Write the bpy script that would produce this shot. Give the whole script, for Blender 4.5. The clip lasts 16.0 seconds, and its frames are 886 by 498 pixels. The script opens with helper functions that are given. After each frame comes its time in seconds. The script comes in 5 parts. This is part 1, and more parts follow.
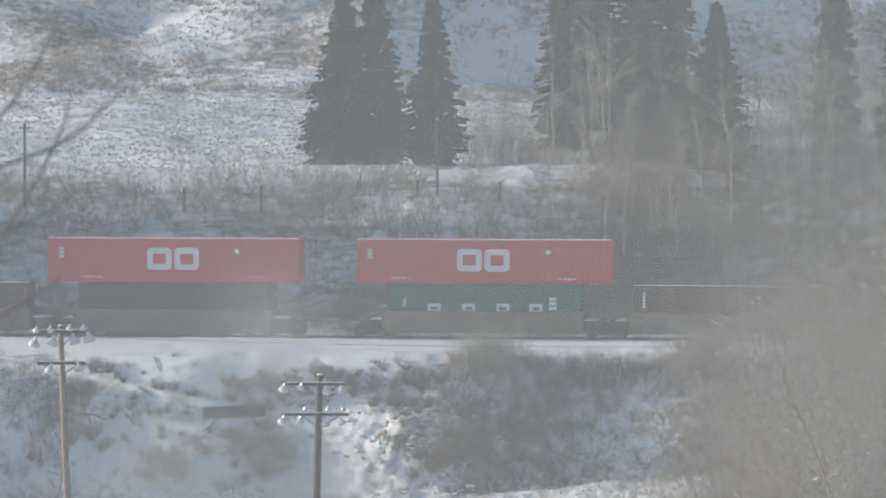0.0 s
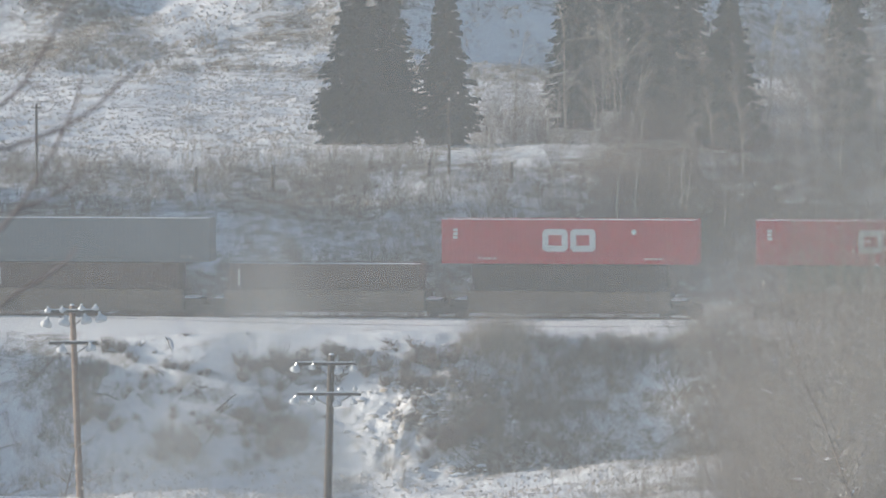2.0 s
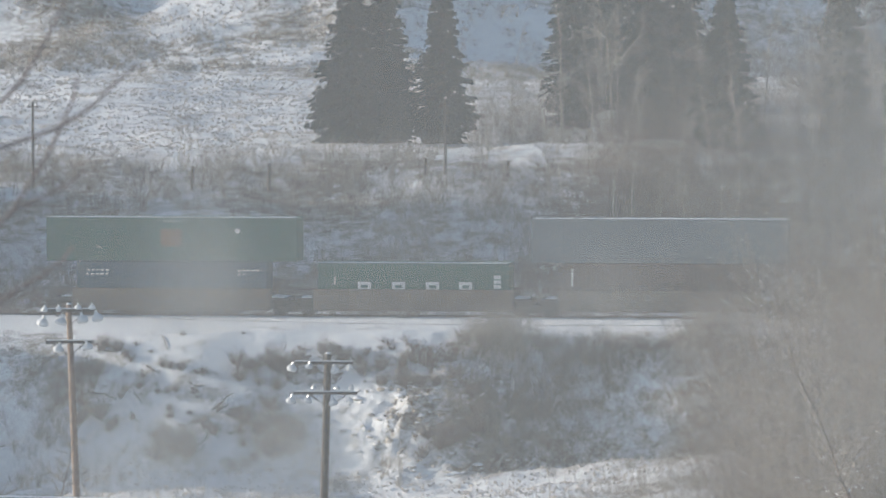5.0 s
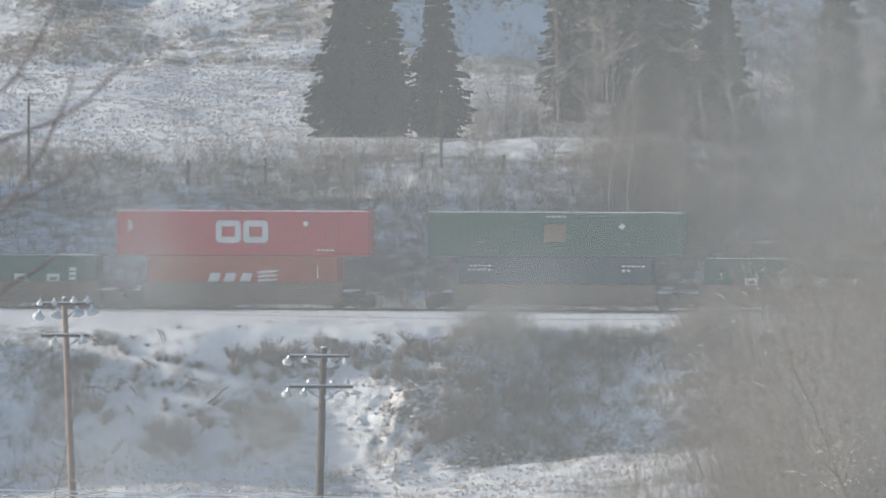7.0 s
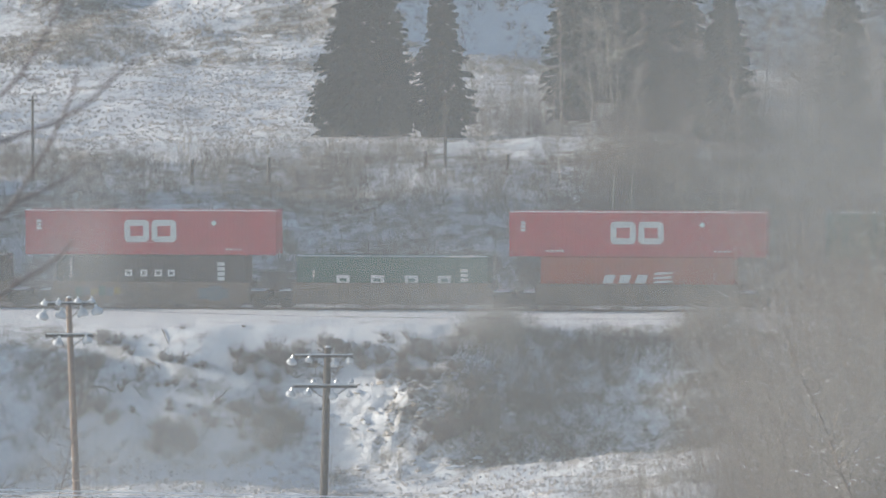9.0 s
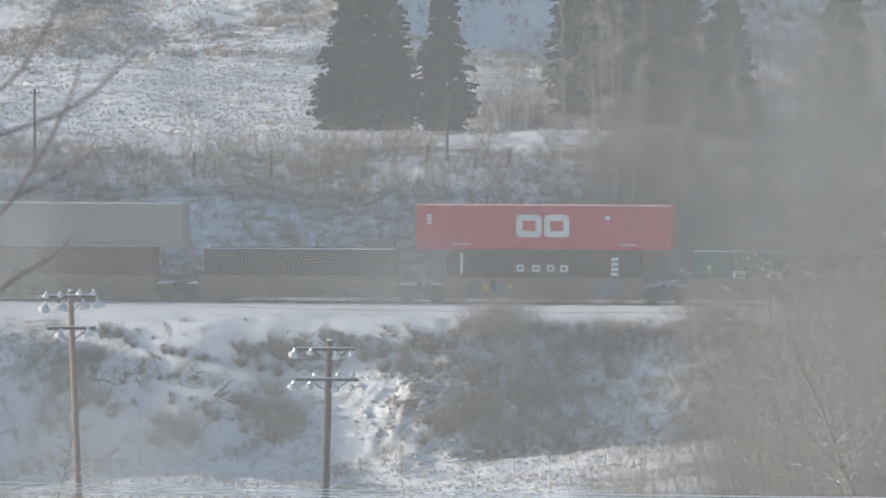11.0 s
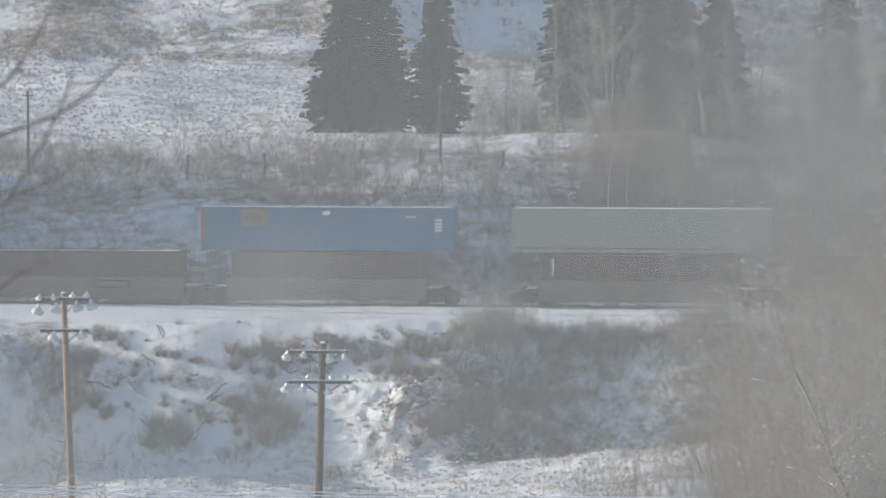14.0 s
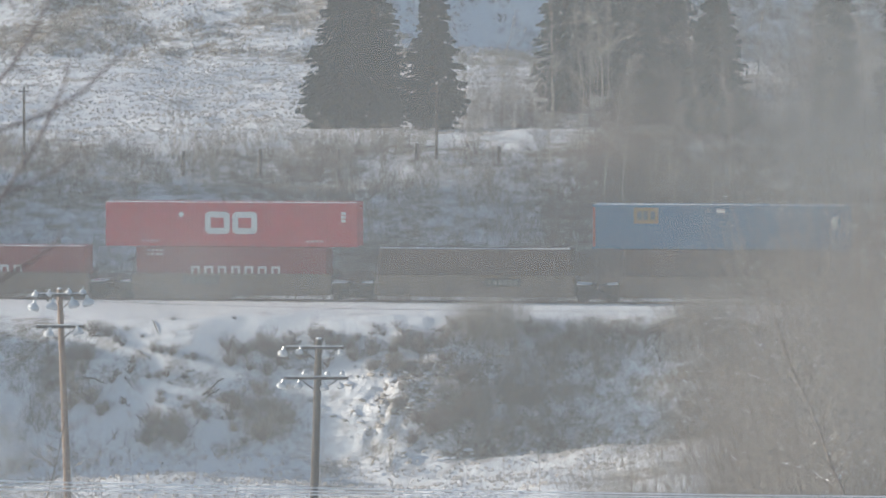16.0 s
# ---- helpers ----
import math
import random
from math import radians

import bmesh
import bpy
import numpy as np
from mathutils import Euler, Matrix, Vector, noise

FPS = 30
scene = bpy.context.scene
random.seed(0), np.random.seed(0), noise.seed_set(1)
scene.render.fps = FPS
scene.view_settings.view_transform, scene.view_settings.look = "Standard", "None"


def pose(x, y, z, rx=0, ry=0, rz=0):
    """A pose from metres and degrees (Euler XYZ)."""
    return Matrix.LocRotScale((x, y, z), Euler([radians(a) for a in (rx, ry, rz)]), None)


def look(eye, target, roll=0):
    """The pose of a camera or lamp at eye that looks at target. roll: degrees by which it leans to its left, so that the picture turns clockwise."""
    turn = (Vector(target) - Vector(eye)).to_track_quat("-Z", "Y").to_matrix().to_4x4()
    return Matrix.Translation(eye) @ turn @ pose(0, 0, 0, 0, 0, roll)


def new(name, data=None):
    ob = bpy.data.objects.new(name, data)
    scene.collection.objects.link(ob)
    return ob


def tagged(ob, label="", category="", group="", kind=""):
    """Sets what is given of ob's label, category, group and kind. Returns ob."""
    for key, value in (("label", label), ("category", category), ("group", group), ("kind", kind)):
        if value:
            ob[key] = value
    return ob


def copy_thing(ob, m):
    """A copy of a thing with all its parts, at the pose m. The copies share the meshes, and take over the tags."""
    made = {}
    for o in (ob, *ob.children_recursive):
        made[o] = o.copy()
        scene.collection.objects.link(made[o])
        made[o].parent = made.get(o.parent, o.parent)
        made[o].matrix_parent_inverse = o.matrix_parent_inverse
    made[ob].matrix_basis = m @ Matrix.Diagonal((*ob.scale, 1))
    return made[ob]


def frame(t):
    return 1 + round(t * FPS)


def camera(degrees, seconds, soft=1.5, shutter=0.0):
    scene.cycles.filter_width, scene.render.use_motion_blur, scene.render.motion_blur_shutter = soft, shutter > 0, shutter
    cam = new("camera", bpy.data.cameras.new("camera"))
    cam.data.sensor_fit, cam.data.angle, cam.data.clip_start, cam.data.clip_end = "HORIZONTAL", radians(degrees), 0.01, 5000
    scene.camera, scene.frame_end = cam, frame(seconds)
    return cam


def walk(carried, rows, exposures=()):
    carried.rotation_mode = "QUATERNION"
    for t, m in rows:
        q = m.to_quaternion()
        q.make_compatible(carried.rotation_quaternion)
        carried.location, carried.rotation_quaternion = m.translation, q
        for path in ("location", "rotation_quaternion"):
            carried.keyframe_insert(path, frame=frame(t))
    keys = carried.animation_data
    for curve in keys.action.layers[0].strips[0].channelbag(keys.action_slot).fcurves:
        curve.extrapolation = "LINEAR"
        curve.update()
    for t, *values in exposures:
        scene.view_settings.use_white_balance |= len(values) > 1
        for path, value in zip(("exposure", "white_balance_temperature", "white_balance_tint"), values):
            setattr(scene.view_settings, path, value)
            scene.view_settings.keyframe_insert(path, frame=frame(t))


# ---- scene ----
# ---- camera and its path: it stands still on the near slope and only turns a little ----
cam = camera(9.2, 16.0, soft=1.7)
cam.data.dof.use_dof, cam.data.dof.focus_distance, cam.data.dof.aperture_fstop = True, 350.0, 10.0  # a long lens set on the train
EYE = (0.0, 0.0, 21.0)
TURNS = [  # seconds, yaw, pitch, roll
    (0.0, -0.0144, -2.5384, 0.09), (0.5, -0.002, -2.5946, 0.1), (1.0, 0.0274, -2.6828, 0.1), (1.5, 0.0739, -2.7314, 0.08),
    (2.0, 0.1077, -2.749, 0.1), (2.5, 0.115, -2.7355, 0.1), (3.0, 0.0947, -2.6804, 0.1), (3.5, 0.1082, -2.7356, 0.08),
    (4.0, 0.0864, -2.7531, 0.11), (6.5, 0.04, -2.8047, 0.1), (7.0, 0.0271, -2.8243, 0.08), (7.5, 0.0505, -2.8272, 0.1),
    (8.0, 0.0497, -2.8025, 0.1), (8.5, 0.0527, -2.8143, 0.1), (9.0, 0.0678, -2.8278, 0.12), (9.5, 0.0686, -2.8409, 0.11),
    (9.7, 0.1001, -2.913, 0.06), (12.0, 0.0797, -2.8881, 0.04), (12.5, 0.0369, -2.9293, 0.03), (13.0, 0.0307, -2.9514, 0.0),
    (13.5, 0.0248, -2.9091, 0.03), (14.0, 0.0218, -2.8706, 0.02), (14.5, 0.0, -2.8612, 0.0), (15.0, -0.0159, -2.8503, -0.02),
    (15.5, -0.0449, -2.8014, 0.03), (16.0, -0.0195, -2.9132, 0.02)]
walk(cam, [(t, pose(*EYE, 90 + pitch, roll, yaw)) for t, yaw, pitch, roll in TURNS], [(0.0, 0.5, 6000, 9), (16.0, 0.5, 6000, 9)])

# ---- light: a low winter sun behind the valley, and its sky ----
SUN_TURN, SUN_UP = -79.0, 14.5
sky = bpy.data.worlds.new("winter_sky")
scene.world = sky
sky.use_nodes = True
_n = sky.node_tree.nodes
_sky = _n.new("ShaderNodeTexSky")
_sky.sky_type, _sky.sun_disc = "NISHITA", False
_sky.sun_elevation, _sky.sun_rotation = radians(SUN_UP), radians(SUN_TURN)
_sky.air_density, _sky.dust_density = 1.0, 0.6
_n["Background"].inputs["Strength"].default_value = 0.11
sky.node_tree.links.new(_sky.outputs[0], _n["Background"].inputs["Color"])
sun = new("sun", bpy.data.lights.new("sun", "SUN"))
sun.data.energy, sun.data.angle, sun.data.color = 4.8, radians(0.6), (1.0, 0.865, 0.69)
_dir = Vector((math.sin(radians(SUN_TURN)) * math.cos(radians(SUN_UP)), math.cos(radians(SUN_TURN)) * math.cos(radians(SUN_UP)), math.sin(radians(SUN_UP))))
sun.matrix_basis = look(_dir * 900 + Vector((0, 350, 0)), (0, 350, 0))


# ---- materials ----
def material(name, colour, second=None, rough=0.7, metal=0.0, scale=6.0, fine=60.0, bump=0.15, amount=0.5, stretch=(1, 1, 1), vary=0.0, dist=0.02):
    """Paint, bark or metal: two colours mixed by a coarse and a fine noise, with relief."""
    m = bpy.data.materials.new(name)
    m.use_nodes = True
    nt, nd = m.node_tree, m.node_tree.nodes
    bsdf = nd["Principled BSDF"]
    second = second or tuple(c * 0.7 for c in colour)
    tc, mp = nd.new("ShaderNodeTexCoord"), nd.new("ShaderNodeMapping")
    mp.inputs["Scale"].default_value = stretch
    nt.links.new(tc.outputs["Object"], mp.inputs["Vector"])
    big, small = nd.new("ShaderNodeTexNoise"), nd.new("ShaderNodeTexNoise")
    for node, s, d in ((big, scale, 5), (small, fine, 3)):
        node.inputs["Scale"].default_value, node.inputs["Detail"].default_value = s, d
        nt.links.new(mp.outputs[0], node.inputs["Vector"])
    mul = nd.new("ShaderNodeMath")
    mul.operation = "MULTIPLY_ADD"
    mul.inputs[1].default_value = 0.45
    nt.links.new(small.outputs["Fac"], mul.inputs[0])
    nt.links.new(big.outputs["Fac"], mul.inputs[2])
    ramp = nd.new("ShaderNodeMapRange")
    ramp.inputs["From Min"].default_value, ramp.inputs["From Max"].default_value = 0.52, 1.0
    ramp.inputs["To Max"].default_value = amount * 2
    nt.links.new(mul.outputs[0], ramp.inputs["Value"])
    mix = nd.new("ShaderNodeMix")
    mix.data_type = "RGBA"
    mix.inputs[6].default_value, mix.inputs[7].default_value = (*colour, 1), (*second, 1)
    nt.links.new(ramp.outputs[0], mix.inputs[0])
    out = mix.outputs[2]
    if vary:
        info, hsv = nd.new("ShaderNodeObjectInfo"), nd.new("ShaderNodeHueSaturation")
        geo, add = nd.new("ShaderNodeNewGeometry"), nd.new("ShaderNodeMath")
        nt.links.new(info.outputs["Random"], add.inputs[0])
        nt.links.new(geo.outputs["Random Per Island"], add.inputs[1])
        span = nd.new("ShaderNodeMapRange")
        span.inputs["From Max"].default_value = 2.0
        span.inputs["To Min"].default_value, span.inputs["To Max"].default_value = 1 - vary, 1 + vary
        nt.links.new(add.outputs[0], span.inputs["Value"])
        nt.links.new(span.outputs[0], hsv.inputs["Value"])
        nt.links.new(out, hsv.inputs["Color"])
        out = hsv.outputs[0]
    nt.links.new(out, bsdf.inputs["Base Color"])
    bsdf.inputs["Roughness"].default_value, bsdf.inputs["Metallic"].default_value = rough, metal
    if bump:
        bp = nd.new("ShaderNodeBump")
        bp.inputs["Strength"].default_value, bp.inputs["Distance"].default_value = bump, dist
        nt.links.new(mul.outputs[0], bp.inputs["Height"])
        nt.links.new(bp.outputs[0], bsdf.inputs["Normal"])
    return m


def ground_material():
    """Wind-packed snow with dry grass and earth showing through in patches."""
    m = bpy.data.materials.new("patchy_snow")
    m.use_nodes = True
    nt, nd = m.node_tree, m.node_tree.nodes
    bsdf = nd["Principled BSDF"]
    tc = nd.new("ShaderNodeTexCoord")
    sizes = ((0.09, 4), (0.8, 6), (5.0, 5))
    outs = []
    for s, d in sizes:
        t = nd.new("ShaderNodeTexNoise")
        t.inputs["Scale"].default_value, t.inputs["Detail"].default_value, t.inputs["Roughness"].default_value = s, d, 0.62
        nt.links.new(tc.outputs["Object"], t.inputs["Vector"])
        outs.append(t.outputs["Fac"])
    a, b = nd.new("ShaderNodeMath"), nd.new("ShaderNodeMath")
    a.operation = b.operation = "MULTIPLY_ADD"
    a.inputs[1].default_value, b.inputs[1].default_value = 0.8, 0.5
    nt.links.new(outs[1], a.inputs[0]), nt.links.new(outs[0], a.inputs[2])
    nt.links.new(outs[2], b.inputs[0]), nt.links.new(a.outputs[0], b.inputs[2])
    cover = nd.new("ShaderNodeMapRange")
    cover.inputs["From Min"].default_value, cover.inputs["From Max"].default_value = 1.16, 1.4
    bare, more = nd.new("ShaderNodeAttribute"), nd.new("ShaderNodeMath")
    bare.attribute_name = "bare"
    nt.links.new(b.outputs[0], more.inputs[0]), nt.links.new(bare.outputs["Fac"], more.inputs[1])
    nt.links.new(more.outputs[0], cover.inputs["Value"])
    mix = nd.new("ShaderNodeMix")
    mix.data_type = "RGBA"
    mix.inputs[6].default_value, mix.inputs[7].default_value = (0.84, 0.85, 0.87, 1), (0.21, 0.165, 0.115, 1)
    nt.links.new(cover.outputs[0], mix.inputs[0])
    nt.links.new(mix.outputs[2], bsdf.inputs["Base Color"])
    bsdf.inputs["Roughness"].default_value = 0.75
    bp = nd.new("ShaderNodeBump")
    bp.inputs["Strength"].default_value, bp.inputs["Distance"].default_value = 0.8, 0.22
    nt.links.new(b.outputs[0], bp.inputs["Height"])
    nt.links.new(bp.outputs[0], bsdf.inputs["Normal"])
    return m


def mist_sheet_material(name, thick, patch=0.02, low=0.35, high=0.75, round_off=True, least=0.0, grey=0.335):
    """A grey sheet that stands in for mist in the air: lets most light pass and scatters the rest."""
    m = bpy.data.materials.new(name)
    m.use_nodes = True
    nt, nd = m.node_tree, m.node_tree.nodes
    nd.remove(nd["Principled BSDF"])
    tc, tex = nd.new("ShaderNodeTexCoord"), nd.new("ShaderNodeTexNoise")
    tex.inputs["Scale"].default_value, tex.inputs["Detail"].default_value = patch, 4
    nt.links.new(tc.outputs["Object"], tex.inputs["Vector"])
    rng = nd.new("ShaderNodeMapRange")
    rng.interpolation_type = "SMOOTHSTEP"
    rng.inputs["From Min"].default_value, rng.inputs["From Max"].default_value = low, high
    rng.inputs["To Min"].default_value, rng.inputs["To Max"].default_value = least, thick
    nt.links.new(tex.outputs["Fac"], rng.inputs["Value"])
    fac = rng.outputs[0]
    if round_off:
        mp, grad = nd.new("ShaderNodeMapping"), nd.new("ShaderNodeTexGradient")
        grad.gradient_type = "SPHERICAL"
        mp.inputs["Location"].default_value, mp.inputs["Scale"].default_value = (-1, 0, -1), (2, 0, 2)
        nt.links.new(tc.outputs["Generated"], mp.inputs["Vector"])
        nt.links.new(mp.outputs[0], grad.inputs["Vector"])
        soft = nd.new("ShaderNodeMapRange")
        soft.interpolation_type = "SMOOTHSTEP"
        soft.inputs["From Max"].default_value = 0.75
        nt.links.new(grad.outputs["Fac"], soft.inputs["Value"])
        mul = nd.new("ShaderNodeMath")
        mul.operation = "MULTIPLY"
        nt.links.new(soft.outputs[0], mul.inputs[0]), nt.links.new(fac, mul.inputs[1])
        fac = mul.outputs[0]
    thru, back, front = nd.new("ShaderNodeBsdfTransparent"), nd.new("ShaderNodeBsdfTranslucent"), nd.new("ShaderNodeBsdfDiffuse")
    for s in (back, front):
        s.inputs["Color"].default_value = (grey * 0.94, grey, grey * 1.05, 1)
    body, mix = nd.new("ShaderNodeMixShader"), nd.new("ShaderNodeMixShader")
    body.inputs[0].default_value = 0.4
    nt.links.new(back.outputs[0], body.inputs[1]), nt.links.new(front.outputs[0], body.inputs[2])
    nt.links.new(fac, mix.inputs[0]), nt.links.new(thru.outputs[0], mix.inputs[1]), nt.links.new(body.outputs[0], mix.inputs[2])
    nt.links.new(mix.outputs[0], nd["Material Output"].inputs["Surface"])
    return m


SNOW_GROUND = ground_material()
SNOW = material("fresh_snow", (0.86, 0.87, 0.89), (0.78, 0.8, 0.84), 0.7, scale=3, fine=25, bump=0.3)
BALLAST = material("ballast", (0.14, 0.13, 0.125), (0.45, 0.45, 0.46), 0.95, scale=3, fine=18, bump=0.8, dist=0.05)
RAIL = material("rail_steel", (0.16, 0.11, 0.085), (0.25, 0.2, 0.17), 0.5, 0.6, scale=4)
TIMBER = material("weathered_timber", (0.1, 0.085, 0.075), (0.06, 0.052, 0.046), 0.85, scale=3, fine=40, stretch=(6, 6, 0.6), bump=0.4)
TIMBER_PALE = material("tan_timber", (0.29, 0.21, 0.16), (0.19, 0.14, 0.112), 0.85, scale=3, fine=40, stretch=(6, 6, 0.6), bump=0.4)
TWIG = material("willow_twigs", (0.36, 0.325, 0.285), (0.25, 0.22, 0.185), 0.8, scale=1.5, fine=12, bump=0, vary=0.3)
TWIG_FINE = material("fine_willow_twigs", (0.32, 0.3, 0.262), (0.26, 0.24, 0.21), 0.9, scale=0.8, fine=8, bump=0, vary=0.12)
TWIG_GREY = material("grey_twigs", (0.2, 0.155, 0.125), (0.12, 0.095, 0.08), 0.8, scale=1.5, fine=12, bump=0, vary=0.35)
BARK_PALE = material("pale_bark", (0.42, 0.38, 0.32), (0.2, 0.17, 0.14), 0.8, scale=1.2, fine=9, bump=0.2, vary=0.2)
BARK_DARK = material("dark_bark", (0.1, 0.078, 0.06), (0.055, 0.045, 0.038), 0.9, scale=2, fine=20, bump=0.3)
TWIG_MAT = material("matted_twigs", (0.2, 0.156, 0.138), (0.12, 0.094, 0.085), 0.85, scale=1.5, fine=12, bump=0, vary=0.35)
NEEDLES = material("spruce_needles", (0.012, 0.04, 0.038), (0.007, 0.025, 0.024), 0.75, scale=1.2, fine=9, bump=0, vary=0.35)
FROSTED = material("frosted_grass", (0.74, 0.71, 0.68), (0.5, 0.44, 0.385), 0.85, scale=0.7, fine=5, bump=0, vary=0.3)
STEEL_DARK = material("dark_steel", (0.05, 0.046, 0.042), (0.11, 0.08, 0.06), 0.65, 0.2, scale=3)


# ---- small builders ----
def from_arrays(name, verts, faces, mat, smooth=False):
    me = bpy.data.meshes.new(name)
    verts, faces = np.asarray(verts, dtype=np.float32), np.asarray(faces, dtype=np.int32)
    me.vertices.add(len(verts)), me.loops.add(faces.size), me.polygons.add(len(faces))
    me.vertices.foreach_set("co", verts.ravel())
    me.loops.foreach_set("vertex_index", faces.ravel())
    me.polygons.foreach_set("loop_start", np.arange(0, faces.size, faces.shape[1], dtype=np.int32))
    me.polygons.foreach_set("use_smooth", np.full(len(faces), smooth))
    me.update(calc_edges=True)
    me.materials.append(mat)
    return me


def part(name, data, mat=None, parent=None, label=""):
    """Links a bmesh or a mesh as one object, under a thing or a part."""
    if isinstance(data, bmesh.types.BMesh):
        me = bpy.data.meshes.new(name)
        data.to_mesh(me)
        data.free()
        me.materials.append(mat)
        data = me
    ob = new(name, data)
    if parent:
        ob.parent = parent
    return tagged(ob, label)


def box(bm, x0, x1, y0, y1, z0, z1, bevel=0.0):
    made = bmesh.ops.create_cube(bm, size=1.0, matrix=Matrix.LocRotScale(((x0 + x1) / 2, (y0 + y1) / 2, (z0 + z1) / 2), None, (x1 - x0, y1 - y0, z1 - z0)))
    if bevel:
        edges = {e for v in made["verts"] for e in v.link_edges}
        bmesh.ops.bevel(bm, geom=list(edges), offset=bevel, segments=2, affect="EDGES", profile=0.6)
    return bm


def boxed(*args, bevel=0.0):
    return box(bmesh.new(), *args, bevel=bevel)


def rod(bm, a, b, r0, r1=None, sides=8):
    a, b = Vector(a), Vector(b)
    m = Matrix.Translation((a + b) / 2) @ (b - a).to_track_quat("Z", "Y").to_matrix().to_4x4()
    bmesh.ops.create_cone(bm, cap_ends=True, segments=sides, radius1=r0, radius2=r0 if r1 is None else r1, depth=(b - a).length, matrix=m)
    return bm


def ribbons(seg, rng):
    """The same for hair-fine twigs: one narrow blade each, turned at random about its length."""
    a, b, r0, r1 = seg[:, :3], seg[:, 3:6], seg[:, 6:7] * 1.35, seg[:, 7:8] * 1.35
    d = b - a
    u = np.cross(d, rng.normal(0, 1, d.shape))
    u /= np.maximum(np.linalg.norm(u, axis=1, keepdims=True), 1e-9)
    verts = np.stack([a - u * r0, a + u * r0, b + u * r1, b - u * r1], axis=1).reshape(-1, 3)
    return verts, (np.arange(len(seg)) * 4)[:, None] + np.array([[0, 1, 2, 3]])


def strands(seg, sides=3):
    """Tapered twigs: rows of x0 y0 z0 x1 y1 z1 r0 r1 become thin prisms."""
    seg = np.asarray(seg, dtype=np.float64)
    a, b, r0, r1 = seg[:, :3], seg[:, 3:6], seg[:, 6:7], seg[:, 7:8]
    d = b - a
    d /= np.maximum(np.linalg.norm(d, axis=1, keepdims=True), 1e-9)
    up = np.where(np.abs(d[:, 2:3]) > 0.9, [[1.0, 0, 0]], [[0, 0, 1.0]])
    u = np.cross(d, up)
    u /= np.maximum(np.linalg.norm(u, axis=1, keepdims=True), 1e-9)
    v = np.cross(d, u)
    rings = []
    for k in range(sides):
        c, s = math.cos(2 * math.pi * k / sides), math.sin(2 * math.pi * k / sides)
        rings += [a + (u * c + v * s) * r0, b + (u * c + v * s) * r1]
    verts = np.stack(rings, axis=1).reshape(-1, 3)
    base = (np.arange(len(seg)) * 2 * sides)[:, None]
    faces = []
    for k in range(sides):
        n = (k + 1) % sides
        faces.append(base + np.array([[2 * k, 2 * n, 2 * n + 1, 2 * k + 1]]))
    return verts, np.concatenate(faces)


def placed(templates, spots, rng):
    """Copies of twig templates set at spots (x, y, z, size), each turned at random, as one array."""
    out = []
    for x, y, z, size in spots:
        seg = templates[rng.integers(len(templates))].copy()
        c, s = math.cos(a := rng.uniform(0, 6.283)), math.sin(a)
        for i in (0, 3):
            px, py = seg[:, i].copy(), seg[:, i + 1].copy()
            seg[:, i], seg[:, i + 1] = (px * c - py * s) * size + x, (px * s + py * c) * size + y
            seg[:, i + 2] = seg[:, i + 2] * size + z
        out.append(seg)
    return np.concatenate(out)


def shrub_template(rng, stems=14, spread=0.55, twigs=7, r=0.012, steps=4):
    """A bare shrub one metre high: stems that lean outwards, with side twigs."""
    rows = []
    for _ in range(stems):
        a, lean, high = rng.uniform(0, 6.283), rng.uniform(0.05, spread), rng.uniform(0.55, 1.0)
        p = np.array([rng.normal(0, 0.05), rng.normal(0, 0.05), -0.05])
        d = np.array([math.cos(a) * lean, math.sin(a) * lean, 1.0])
        d /= np.linalg.norm(d)
        rad = r * rng.uniform(0.6, 1.2)
        for k in range(steps):
            d = d + rng.normal(0, 0.1, 3)
            d /= np.linalg.norm(d)
            q = p + d * high / steps
            r2 = rad * 0.72
            rows.append((*p, *q, rad, r2))
            for _ in range(twigs if k else twigs // 2):
                f = rng.uniform(0, 1)
                o = p + (q - p) * f
                e = d * rng.uniform(0.3, 1.0) + rng.normal(0, 0.5, 3)
                e /= np.linalg.norm(e)
                n = rng.uniform(0.08, 0.26) * high
                rows.append((*o, *(o + e * n), r2 * 0.6, r2 * 0.2))
            p, rad = q, r2
    return np.array(rows)


# ---- terrain ----
TRACK_TURN = math.atan(0.135)
TC, TS = math.cos(TRACK_TURN), math.sin(TRACK_TURN)
PROFILE = [(-420, 19.6), (-345, 19.2), (-330, 18.3), (-300, 14), (-180, 1.0), (-100, -7), (-40, -9.4), (-24, -9.2), (-19.2, -8.6), (-11.6, -1.8), (-9.6, -0.75), (-4, -0.14),
           (-1.9, 0.02), (-1.0, -0.22), (2.2, -0.35), (6, -1.1), (9, -0.6), (20, 2.2), (38, 7.7), (46, 9.1), (58, 9.5), (70, 10.4), (122, 13.2), (140, 16.5), (200, 40), (330, 92),
           (600, 150), (4200, 190)]
PN, PZ = np.array([p[0] for p in PROFILE]), np.array([p[1] for p in PROFILE])


def rough_noise(x, y, cell, seed):
    """Smooth value noise on arrays."""
    g = np.random.default_rng(seed).uniform(-1, 1, (256, 256))
    fx, fy = x / cell, y / cell
    ix, iy = np.floor(fx).astype(int), np.floor(fy).astype(int)
    tx, ty = fx - ix, fy - iy
    tx, ty = tx * tx * (3 - 2 * tx), ty * ty * (3 - 2 * ty)
    q = lambda i, j: g[i % 256, j % 256]
    return (q(ix, iy) * (1 - tx) + q(ix + 1, iy) * tx) * (1 - ty) + (q(ix, iy + 1) * (1 - tx) + q(ix + 1, iy + 1) * tx) * ty


